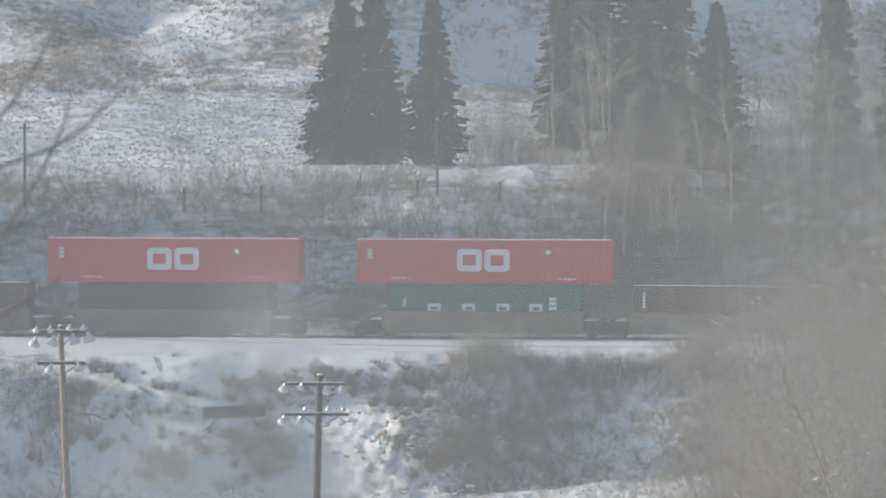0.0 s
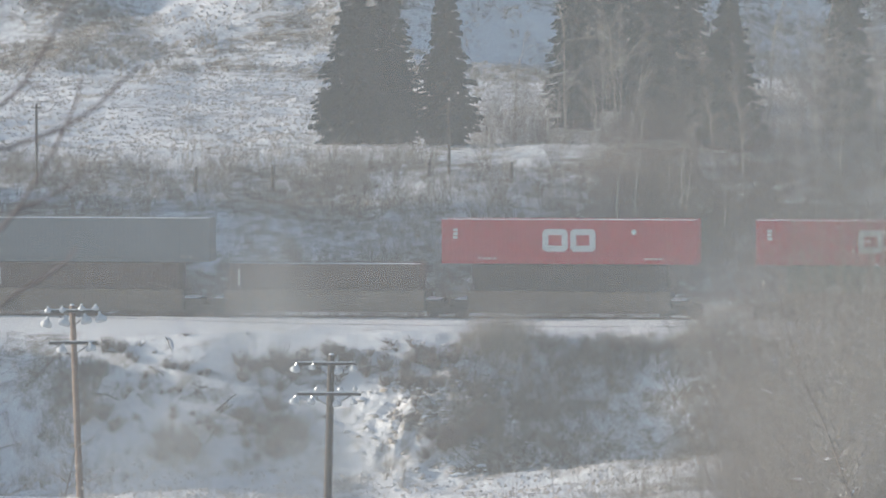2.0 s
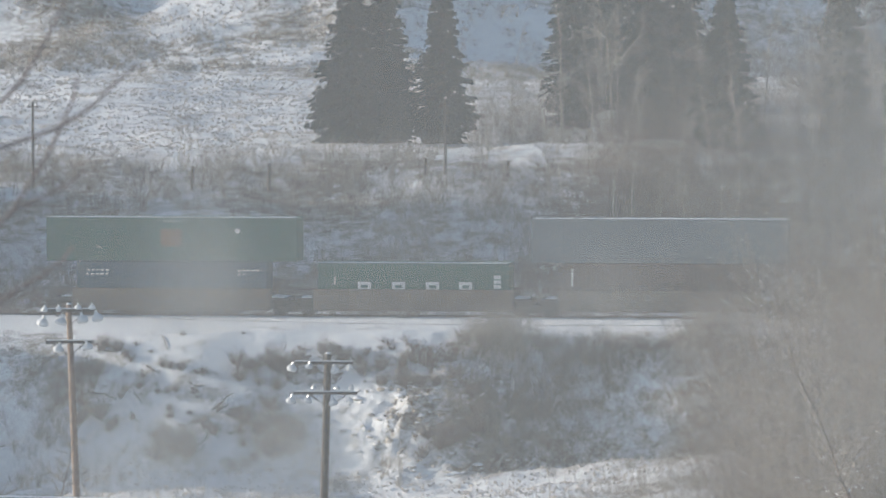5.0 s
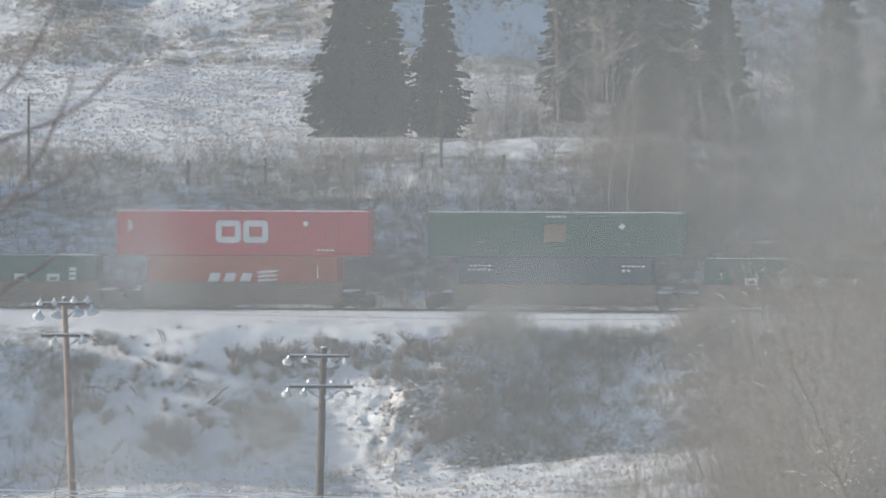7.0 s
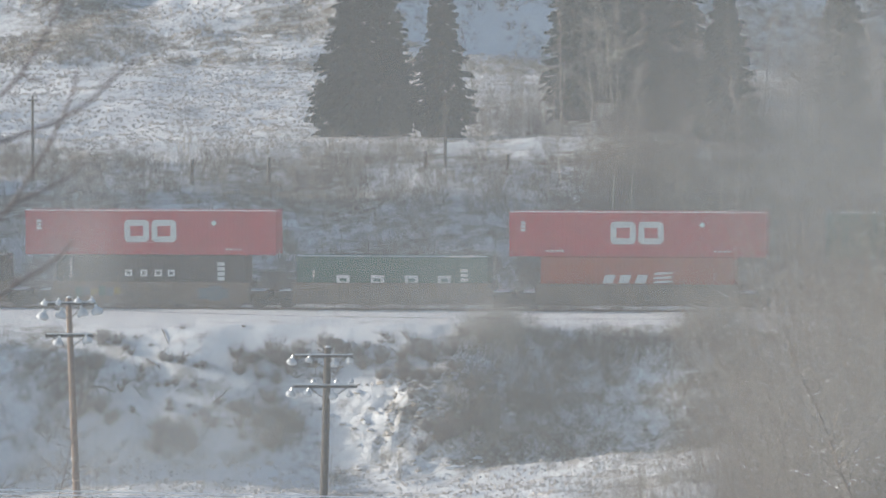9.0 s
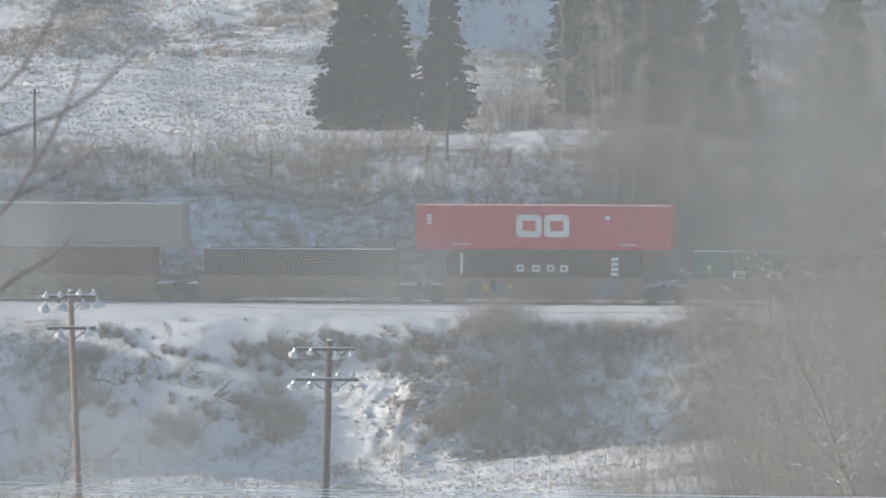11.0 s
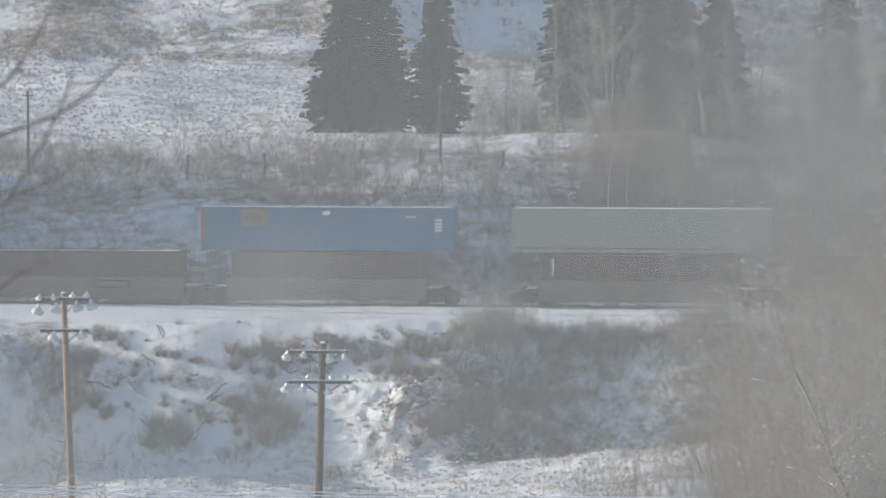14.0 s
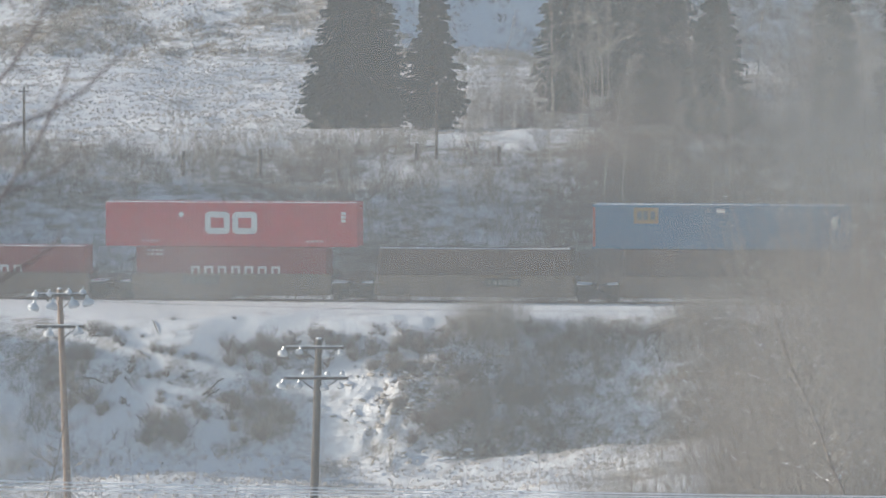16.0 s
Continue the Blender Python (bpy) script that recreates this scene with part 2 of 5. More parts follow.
def along_across(x, y):
    """Metres along the track and across it (behind it positive)."""
    return x * TC - (y - 348) * TS, x * TS + (y - 348) * TC


def height(x, y):
    x, y = np.asarray(x, dtype=float), np.asarray(y, dtype=float)
    s, n = along_across(x, y)
    wob = rough_noise(x, y, 9, 3) * 1.4
    off = np.clip((np.abs(n) - 4.0) / 6, 0, 1)
    z = np.interp(n + wob * off, PN, PZ)
    z = z + off * (rough_noise(x, y, 14, 5) * 0.5 + rough_noise(x, y, 3.1, 7) * 0.22 + rough_noise(x, y, 1.1, 9) * 0.08)
    # a rubble spur that bulges from the bank below the track
    z = z + (1.1 + 0.5 * rough_noise(x, y, 1.3, 15) + 0.45 * rough_noise(x, y, 0.6, 16) + 0.16 * rough_noise(x, y, 0.33, 20)) * np.exp(-(np.where(s < 0.6, s - 0.6, (s - 0.6) * 0.75) / 3.6) ** 2 - ((n + 16.6) / 3.4) ** 2)
    # added beside the view, unseen: a hill spur behind the track and a knoll below it, to keep the low sun off the
    # banks
    z = z + 19 * np.clip((-40 - s) / 14, 0, 1) ** 2 * (3 - 2 * np.clip((-40 - s) / 14, 0, 1)) * np.clip((n - 9) / 7, 0, 1) * np.clip((37 - n) / 6, 0, 1)
    crown = np.interp(n, [-15, -12.5], [3.2, 5.4]) + 0.7 * rough_noise(x, y, 4, 18) + 0.4 * rough_noise(x, y, 1.7, 19)
    z = z + np.maximum(crown - z, 0) * np.clip((-38 - s) / 9, 0, 1) * np.clip((n + 27) / 5, 0, 1) * np.clip((-8.2 - n) / 2.2, 0, 1)
    # the valley floor climbs a little beside the thicket
    z = z + 0.115 * np.clip(s + 1, 0, 20) * np.clip((n + 80) / 30, 0, 1) * np.clip((-17.5 - n) / 2.5, 0, 1)
    # gullies and swells of the far hillside
    far = np.clip((n - 110) / 40, 0, 1)
    z = z + far * (rough_noise(x, y, 22, 11) * 1.3 + rough_noise(x, y, 7, 13) * 0.6 + rough_noise(x, y, 2.6, 14) * 0.3)
    # a hollow of the hillside that turns away from the sun
    z = z - 0.24 * np.clip(x + 6, 0, 50) * np.clip((n - 122) / 16, 0, 1) * np.clip((120 - x) / 50, 0, 1)
    return z


def bare_and_shade(x, y):
    """How much brush litter and dry grass breaks the snow: under the thickets more than in the open. On the bank it
    also stands in for shade.
    """
    s, n = along_across(x, y)

    def band(v, a, b, soft):
        return np.clip((v - a) / soft, 0, 1) * np.clip((b - v) / soft, 0, 1)
    # bank behind the track: litter, with some of its shade put into the colour
    out = 0.2 * band(n, 6, 66, 6) * band(s, 0, 60, 8) + 0.14 * band(n, 5, 44, 5) * band(s, -60, 6, 8)
    out = out + 0.16 * band(n, -22, -8, 3) * band(s, 1, 24, 4) + 0.06 * band(n, -21, -8, 2) * band(s, -18, -3, 4)
    out = out + 0.1 * band(n, -240, -120, 20) * band(s, 4, 60, 4) - 0.12 * band(n, -8, -2, 1) - 0.05 * band(n, 47, 121, 5) + (0.05 + 0.13 * rough_noise(x, y, 11, 17)) * band(n, 122, 260, 8)
    return out + 0.17 * np.exp(-((s - 0.8) / 3.2) ** 2 - ((n + 16.8) / 2.2) ** 2)


def axis(parts):
    return np.unique(np.concatenate([np.arange(a, b, d) for a, b, d in parts]))


def build_ground():
    xs = axis([(-2400, -300, 150), (-300, -60, 20), (-60, -36, 3), (-36, -6, 0.45), (-6, 8, 0.22), (8, 36, 0.45), (36, 60, 3), (60, 300, 20), (300, 2500, 150)])
    ys = axis([(-1200, -60, 120), (-60, 290, 5), (290, 312, 1.0), (312, 327, 0.4), (327, 337, 0.2), (337, 356, 0.4), (356, 410, 0.7), (410, 540, 1.2), (540, 800, 12), (800, 4600, 200)])
    gx, gy = np.meshgrid(xs, ys)
    verts = np.stack([gx, gy, height(gx, gy)], axis=-1).reshape(-1, 3)
    w = len(xs)
    i = (np.arange(len(ys) - 1)[:, None] * w + np.arange(w - 1)[None]).reshape(-1, 1)
    me = from_arrays("ground", verts, i + np.array([[0, 1, w + 1, w]]), SNOW_GROUND, smooth=True)
    me.attributes.new("bare", "FLOAT", "POINT").data.foreach_set("value", bare_and_shade(gx, gy).ravel().astype(np.float32))
    tagged(new("ground", me), "snow-covered valley slopes with dry grass showing through", "ground", kind="structure")


build_ground()


# ---- the railway ----
def on_track(s, z=0.0, n=0.0, turn=0.0):
    """The pose of a thing s metres along the track, n behind its middle, with its length along it."""
    return pose(s * TC + n * TS, 348 - s * TS + n * TC, z, 0, 0, turn - math.degrees(TRACK_TURN))


def build_track():
    bed = bmesh.new()
    half = 70
    ring = [(-1.75, -0.45), (-1.3, -0.17), (1.4, -0.2), (1.95, -0.6)]
    a = [bed.verts.new((-half, y, z)) for y, z in ring]
    b = [bed.verts.new((half, y, z)) for y, z in ring]
    for k in range(3):
        bed.faces.new((a[k], b[k], b[k + 1], a[k + 1]))
    bmesh.ops.recalc_face_normals(bed, faces=bed.faces)
    ob = part("track_bed", bed, BALLAST)
    ob.matrix_basis = on_track(0)
    tagged(ob, "grey ballast bed of the railway line, dusted with snow", "track bed", kind="structure")
    for y in (-0.72, 0.72):
        r = bmesh.new()
        box(r, -half, half, y - 0.035, y + 0.035, -0.04, 0.0, 0.008)
        box(r, -half, half, y - 0.009, y + 0.009, -0.15, -0.04)
        box(r, -half, half, y - 0.07, y + 0.07, -0.17, -0.15)
        rail = part("rail", r, RAIL)
        rail.matrix_basis = on_track(0)
        tagged(rail, "worn steel rail with a rusty web", "rail", "running rails", "structure")


build_track()

PAINT = {k: material(k + "_paint", c, tuple(v * 0.72 + 0.02 for v in c), 0.55, scale=0.8, fine=14, amount=0.35, bump=0.08) for k, c in {
    "red": (0.52, 0.02, 0.045), "green": (0.002, 0.095, 0.07), "brown": (0.085, 0.046, 0.034), "dark": (0.04, 0.03, 0.026), "grey": (0.15, 0.18, 0.2),
    "white": (0.3, 0.29, 0.25), "blue": (0.001, 0.135, 0.27), "orange": (0.4, 0.075, 0.035), "crimson": (0.24, 0.03, 0.038), "deepblue": (0.015, 0.07, 0.11),
    "ochre": (0.27, 0.2, 0.09), "yellow": (0.42, 0.32, 0.12), "tan": (0.2, 0.15, 0.09), "lettering": (0.78, 0.78, 0.76)}.items()}
for _paint in PAINT.values():  # old, chalky paint
    _paint.node_tree.nodes["Principled BSDF"].inputs["Specular IOR Level"].default_value = 0.2
CAR_YELLOW = material("well_car_paint", (0.22, 0.16, 0.11), (0.14, 0.105, 0.078), 0.7, scale=0.9, fine=11, amount=0.7, bump=0.15)


def corrugated(length, z0, z1, y, out, pitch=0.28, deep=0.022):
    """A side wall of pressed steel; out is the side on which its ribs stand."""
    xs, ys, x, k = [], [], -length / 2, 0
    while x < length / 2:
        for f, d in ((0, 0), (0.38, 0), (0.5, 1), (0.88, 1)):
            if x + f * pitch <= length / 2:
                xs.append(x + f * pitch), ys.append(y - out * deep * d)
        x += pitch
    xs.append(length / 2), ys.append(y)
    n = len(xs)
    verts = [(a, b, z) for z in (z0, z1) for a, b in zip(xs, ys)]
    return np.array(verts), np.array([(i, i + 1, n + i + 1, n + i) for i in range(n - 1)])


MESHES = {}
NEAR_WALL = {}


def container(length, tall, paint, label):
    """A steel freight container; its origin is the middle of its base."""
    thing = tagged(new("freight_container"), label, "container", "containers on the train")
    h, w = length / 2, 1.3
    post = h if length < 13 else 6.1
    key = (length, tall, paint)
    if key not in MESHES:
        p, made = PAINT[paint], []
        for y, out in ((-w + 0.02, -1), (w - 0.02, 1)):
            v, f = corrugated(length - 0.3, 0.16, tall - 0.1, y, out, 0.28, 0.003 if length > 13 else 0.005)
            made.append(("side_wall", from_arrays("side_wall", v, f, p)))
        for x, out in ((-h + 0.03, -1), (h - 0.03, 1)):
            v, f = corrugated(2 * w - 0.3, 0.16, tall - 0.1, 0, out)
            made.append(("end_wall", from_arrays("end_wall", np.stack([v[:, 1] + x, v[:, 0], v[:, 2]], 1), f, p)))
        for y in (-w, w - 0.1):
            made.append(("top_rail", boxed(-h, h, y, y + 0.1, tall - 0.12, tall, bevel=0.01)))
            made.append(("bottom_rail", boxed(-h, h, y, y + 0.1, 0.02, 0.17, bevel=0.01)))
        for y in (-w - 0.004, w - 0.146):
            for x in sorted({-h, h, -post, post}):
                x0 = x - 0.08 if abs(x) < h else (x if x < 0 else x - 0.16)
                made.append(("corner_post", boxed(x0 - 0.002, x0 + 0.162, y, y + 0.15, 0.1, tall - 0.1, bevel=0.012)))
                for z in (0, tall - 0.118):
                    made.append(("corner_casting", boxed(x0 - 0.006, x0 + 0.168, y - 0.006, y + 0.156, z, z + 0.122, bevel=0.015)))
        roof = bmesh.new()
        box(roof, -h + 0.05, h - 0.05, -w + 0.09, w - 0.09, tall - 0.06, tall - 0.02)
        made.append(("roof", roof))
        floor = boxed(-h + 0.02, h - 0.02, -w + 0.09, w - 0.09, 0.04, 0.15)
        made.append(("floor_frame", floor))
        MESHES[key] = [part(nm, d, p, thing).data if isinstance(d, bmesh.types.BMesh) else part(nm, d, None, thing).data for nm, d in made]
    else:
        for me in MESHES[key]:
            part(me.name.split(".")[0], me, None, thing)
    NEAR_WALL[thing.name] = next(c for c in thing.children if c.name.startswith("side_wall") and c.data.vertices[0].co.y < 0)
    return thing


def snow_cap(thing, length, tall, seed):
    """Snow on a roof: a thin crust, and a row of small round heaps where it lies on the ribs along the edge."""
    rng = np.random.default_rng(seed)
    n, h, v, f = int(length / 0.235), length / 2, [], []
    for i in range(n + 1):
        x = -h + 0.03 + i * (length - 0.06) / n
        v += [(x, -1.2, tall - 0.015), (x, -0.6, tall + 0.012 + rng.uniform(0, 0.01)), (x, 0.2, tall - 0.022)]
    for i in range(n):
        for k in range(2):
            f.append((i * 3 + k, i * 3 + 3 + k, i * 3 + 4 + k, i * 3 + 1 + k))
    for edge in (-1.255,):
        for i in range(n):
            if rng.uniform() < 0.04:
                continue
            x, b = -h + 0.03 + (i + 0.5) * (length - 0.06) / n, len(v)
            r, up = rng.uniform(0.08, 0.112), rng.uniform(0.055, 0.08) * (1 + 0.25 * math.sin(i * 0.13 + seed))
            for ring, z in ((1.0, -0.012), (0.72, 0.72), (0.25, 1.0)):
                for k in range(6):
                    a = k * math.pi / 3
                    v.append((x + r * ring * math.cos(a), edge + 0.075 * ring * math.sin(a), tall + up * z))
            for q in (0, 6):
                for k in range(6):
                    m = (k + 1) % 6
                    f.append((b + q + k, b + q + m, b + q + 6 + m, b + q + 6 + k))
            f.append((b + 12, b + 13, b + 14, b + 15)), f.append((b + 12, b + 15, b + 16, b + 17))
    part("roof_snow", from_arrays("roof_snow", v, f, SNOW, True), None, thing, "crust of bright snow along the roof")


def plates(thing, shapes, paint, name="marking", label="", tall=None):
    """Flat painted shapes on the near side: each a list of corners (x, z)."""
    for shape in shapes:
        bm = bmesh.new()
        vs = [bm.verts.new((x, -1.312, z)) for x, z in shape]
        face = bm.faces.new(vs)
        bmesh.ops.extrude_face_region(bm, geom=[face])
        for v in vs:
            v.co.y += 0.03
        bmesh.ops.recalc_face_normals(bm, faces=bm.faces)
        part(name, bm, PAINT[paint], NEAR_WALL.get(thing.name, thing), label)


def rect(x, z, w, h):
    return [(x - w / 2, z - h / 2), (x + w / 2, z - h / 2), (x + w / 2, z + h / 2), (x - w / 2, z + h / 2)]


def well_car(label):
    """One unit of an articulated well car: deep side sills, end platforms, half of the shared bogie at each end."""
    car = tagged(new("well_car"), label, "rail car", "well cars of the train")
    if "well" not in MESHES:
        made = []
        for y in (-1.46, 1.34):
            sill = bmesh.new()
            box(sill, -6.35, 6.35, y, y + 0.12, 0.42, 1.62, 0.02)
            made.append(("side_sill", sill, CAR_YELLOW))
            lip = bmesh.new()
            box(lip, -6.4, 6.4, y - 0.05, y + 0.17, 1.62, 1.72, 0.02)
            box(lip, -6.0, 6.0, y - 0.05, y + 0.17, 0.34, 0.42, 0.02)
            made.append(("sill_flange", lip, CAR_YELLOW))
            for x in np.linspace(-5.6, 5.6, 9):
                made.append(("stiffener", boxed(x - 0.05, x + 0.05, y - 0.03, y + 0.15, 0.42, 1.62), CAR_YELLOW))
        made.append(("well_floor", boxed(-6.2, 6.2, -1.34, 1.34, 0.34, 0.42), STEEL_DARK))
        for sx in (-1, 1):
            plat = bmesh.new()
            box(plat, *sorted((sx * 6.3, sx * 7.55)), -1.25, 1.25, 0.95, 1.15, 0.03)
            box(plat, *sorted((sx * 6.25, sx * 6.45)), -1.4, 1.4, 0.42, 1.62, 0.03)
            box(plat, *sorted((sx * 6.3, sx * 7.7)), -0.3, 0.3, 0.7, 1.0, 0.03)
            made.append(("end_platform", plat, STEEL_DARK))
            cap = bmesh.new()
            heap = [(6.46, 1.15), (7.3, 1.15), (7.2, 1.17), (7.0, 1.2), (6.7, 1.24), (6.46, 1.26)]
            rings = [[cap.verts.new((sx * x, y, z if y in (-0.9, 0.7) else 1.15 + (z - 1.15) * 0.55)) for x, z in heap] for y in (-1.22, -0.9, 0.7, 1.22)]
            for r0, r1 in zip(rings, rings[1:]):
                for i in range(6):
                    cap.faces.new((r0[i], r0[(i + 1) % 6], r1[(i + 1) % 6], r1[i]))
            cap.faces.new(rings[0]), cap.faces.new(rings[-1])
            bmesh.ops.recalc_face_normals(cap, faces=cap.faces)
            made.append(("platform_snow", cap, SNOW))
        MESHES["well"] = [(nm, part(nm, bm, mt, car).data) for nm, bm, mt in made]
    else:
        for nm, me in MESHES["well"]:
            part(nm, me, None, car)
    return car


WHEELS = []


def bogie(label):
    truck = tagged(new("bogie"), label, "bogie", "bogies of the train")
    if "bogie" not in MESHES:
        made = []
        for y in (-1.12, 0.98):
            side = bmesh.new()
            box(side, -1.25, 1.25, y, y + 0.14, 0.46, 0.64, 0.04)
            box(side, -0.45, 0.45, y, y + 0.14, 0.24, 0.7, 0.06)
            box(side, -1.12, -0.74, y - 0.03, y + 0.17, 0.34, 0.58, 0.04)
            box(side, 0.74, 1.12, y - 0.03, y + 0.17, 0.34, 0.58, 0.04)
            made.append(("side_frame", side, STEEL_DARK))
            for x in (-0.22, 0, 0.22):
                made.append(("spring", rod(bmesh.new(), (x, y + 0.07, 0.3), (x, y + 0.07, 0.58), 0.08), STEEL_DARK))
        made.append(("bolster", boxed(-0.25, 0.25, -1.2, 1.2, 0.6, 0.78, bevel=0.04), STEEL_DARK))
        MESHES["bogie"] = [(nm, part(nm, bm, mt, truck).data) for nm, bm, mt in made]
        ws = bmesh.new()
        for y in (-0.72, 0.72):
            rod(ws, (0, y - 0.07, 0), (0, y + 0.07, 0), 0.46, sides=28)
            rod(ws, (0, y - 0.085, 0), (0, y + 0.085, 0), 0.2, sides=16)
        rod(ws, (0, -1.05, 0), (0, 1.05, 0), 0.085, sides=12)
        MESHES["wheelset"] = bpy.data.meshes.new("wheelset")
        ws.to_mesh(MESHES["wheelset"]), ws.free()
        MESHES["wheelset"].materials.append(STEEL_DARK)
    else:
        for nm, me in MESHES["bogie"]:
            part(nm, me, None, truck)
    for x in (-0.9, 0.9):
        wheels = part("wheelset", MESHES["wheelset"], None, truck)
        wheels.location = (x, 0, 0.46)
        WHEELS.append((wheels, x))
    return truck


def motto(thing, cx=0.0):
    """The owner's mark as plain shapes: two bold blocks, each with a slot through it."""
    z0, z1, w, t, cut = 0.8, 2.22, 0.8, 0.38, 0.2
    for x in (cx - 0.88, cx + 0.88):
        bars = [[(x - w, z1 - t), (x + w, z1 - t), (x + w, z1 - cut), (x + w - cut, z1), (x - w + cut, z1), (x - w, z1 - cut)],
                [(x - w, z0 + t), (x - w, z0 + cut), (x - w + cut, z0), (x + w - cut, z0), (x + w, z0 + cut), (x + w, z0 + t)],
                rect(x - w + t / 2, (z0 + z1) / 2, t, z1 - z0 - 2 * t), rect(x + w - t / 2, (z0 + z1) / 2, t, z1 - z0 - 2 * t)]
        plates(thing, bars, "lettering", "logo_block", "bold white logo block")


def letters(thing, places, z, w, h, y=None):
    """A name on a container as plain bars, one for each sign."""
    t = w * 0.24
    for x in places:
        plates(thing, [rect(x, z + h / 2 - t / 2, w, t), rect(x, z - h / 2 + t / 2, w, t), rect(x - w / 2 + t / 2, z, t, h - 2 * t), rect(x + w / 2 - t / 2, z, t, h - 2 * t)],
               "lettering", "lettering_bar", "plain white bar")


def diamond(thing, x, z, r=0.2):
    plates(thing, [[(x - r, z), (x, z - r), (x + r, z), (x, z + r)]], "lettering", "placard", "small white diamond placard")


def column(thing, x, z0, z1, w=0.2, n=5, paint="lettering"):
    """A number painted downwards: one small bar for each sign."""
    h = (z1 - z0) / n
    plates(thing, [rect(x, z0 + h * (i + 0.5), w, h * 0.7) for i in range(n)], paint, "number_bar")


def small_print(thing, x, z, w, paint="lettering"):
    n = max(2, int(w / 0.28))
    plates(thing, [rect(x - w / 2 + w * (i + 0.5) / n, z, w / n * 0.6, 0.09) for i in range(n)], paint, "print_bar")


def big_name(thing, block):
    """Four wide signs along the side with a number block after them."""
    letters(thing, (-3.12, -0.93, 1.24, 3.34), 1.43, 0.84, 0.6)
    column(thing, block, 1.0, 2.2, 0.46, 4)
    column(thing, -5.0, 1.55, 2.05, 0.1, 2)


def mark_lower(k, box_):
    if k in (1, 5, 8):
        big_name(box_, {1: 4.4, 5: 5.35, 8: 4.6}[k])
    elif k == 9:
        letters(box_, (-1.42, -0.43, 0.5, 1.34), 1.8, 0.46, 0.42)
        column(box_, -5.15, 1.45, 2.75, 0.16, 6)
        column(box_, 4.55, 1.3, 2.55, 0.46, 4)
    elif k == 7:
        for x in (-1.85, -0.85, 0.2):
            plates(box_, [[(x - 0.36, 1.3), (x + 0.3, 1.3), (x + 0.5, 1.84), (x - 0.16, 1.84)]], "lettering", "logo_block", "slanted white logo block")
        for i in range(3):
            plates(box_, [[(0.95, 1.3 + i * 0.26), (2.1, 1.36 + i * 0.27), (2.35, 1.5 + i * 0.27), (1.15, 1.47 + i * 0.26)]], "lettering", "logo_strip", "slanted white logo strip")
        column(box_, 4.85, 1.5, 2.3, 0.08, 3)
    elif k == 6:
        small_print(box_, 4.95, 2.4, 1.6), small_print(box_, 4.5, 2.12, 0.6), small_print(box_, -4.75, 2.4, 1.5), small_print(box_, -4.8, 2.15, 1.6)
    elif k in (3, 4, 11):
        column(box_, -5.5, 1.5, 2.6, 0.16, 6)
    elif k == 10:
        small_print(box_, -4.8, 2.5, 1.5, "yellow")
    elif k == 14:
        letters(box_, [-2.3 + 0.86 * i for i in range(7)], 1.42, 0.55, 0.6)
        small_print(box_, -4.9, 2.72, 1.15), small_print(box_, -4.9, 2.46, 1.15)
    elif k == 15:
        letters(box_, [-3.4 + 0.86 * i for i in range(7)], 1.42, 0.55, 0.6)
    elif k == 0:
        column(box_, -5.4, 1.5, 2.5, 0.16, 5)


def mark_upper(k, box_, paint):
    if paint == "red":
        motto(box_)
        diamond(box_, -3.2 if k == 14 else 4.1, 2.03)
        small_print(box_, -5.2, 0.36, 1.3), small_print(box_, 5.35, 0.36, 1.2)
        column(box_, 7.2 if k == 14 else -7.2, 1.55, 2.25, 0.3, 3)
    elif paint == "green":
        plates(box_, [rect(0, 1.5, 1.35, 1.1)], "tan", "logo_panel", "faded tan logo panel")
        diamond(box_, 4.25, 1.95, 0.22)
        small_print(box_, 0.1, 2.55, 1.4), small_print(box_, -4.7, 0.9, 0.3), small_print(box_, 4.6, 0.8, 0.3)
    elif paint == "blue":
        plates(box_, [rect(-4.7, 2.12, 1.55, 1.0)], "ochre", "logo_panel", "faded yellow logo panel")
        for x in (-5.12, -4.72, -4.28):
            part("logo_block", boxed(x - 0.14, x + 0.14, -1.325, -1.3, 1.84, 2.4), PAINT["deepblue"], NEAR_WALL[box_.name], "dark plain logo block")
        plates(box_, [rect(0, 2.42, 0.5, 0.26)], "lettering", "placard", "small white placard")
        column(box_, 7.15, 1.25, 2.1, 0.44, 4)
        plates(box_, [rect(-7.98, 1.4, 0.16, 2.5)], "orange", "post_paint", "orange painted corner post")
        small_print(box_, 5.4, 2.2, 0.7)
    elif paint in ("grey", "white"):
        small_print(box_, 6.6, 0.35, 0.9)
        plates(box_, [rect(0.0, 0.3, 15.7, 0.05)], "dark", "rub_rail", "thin dark rub rail")


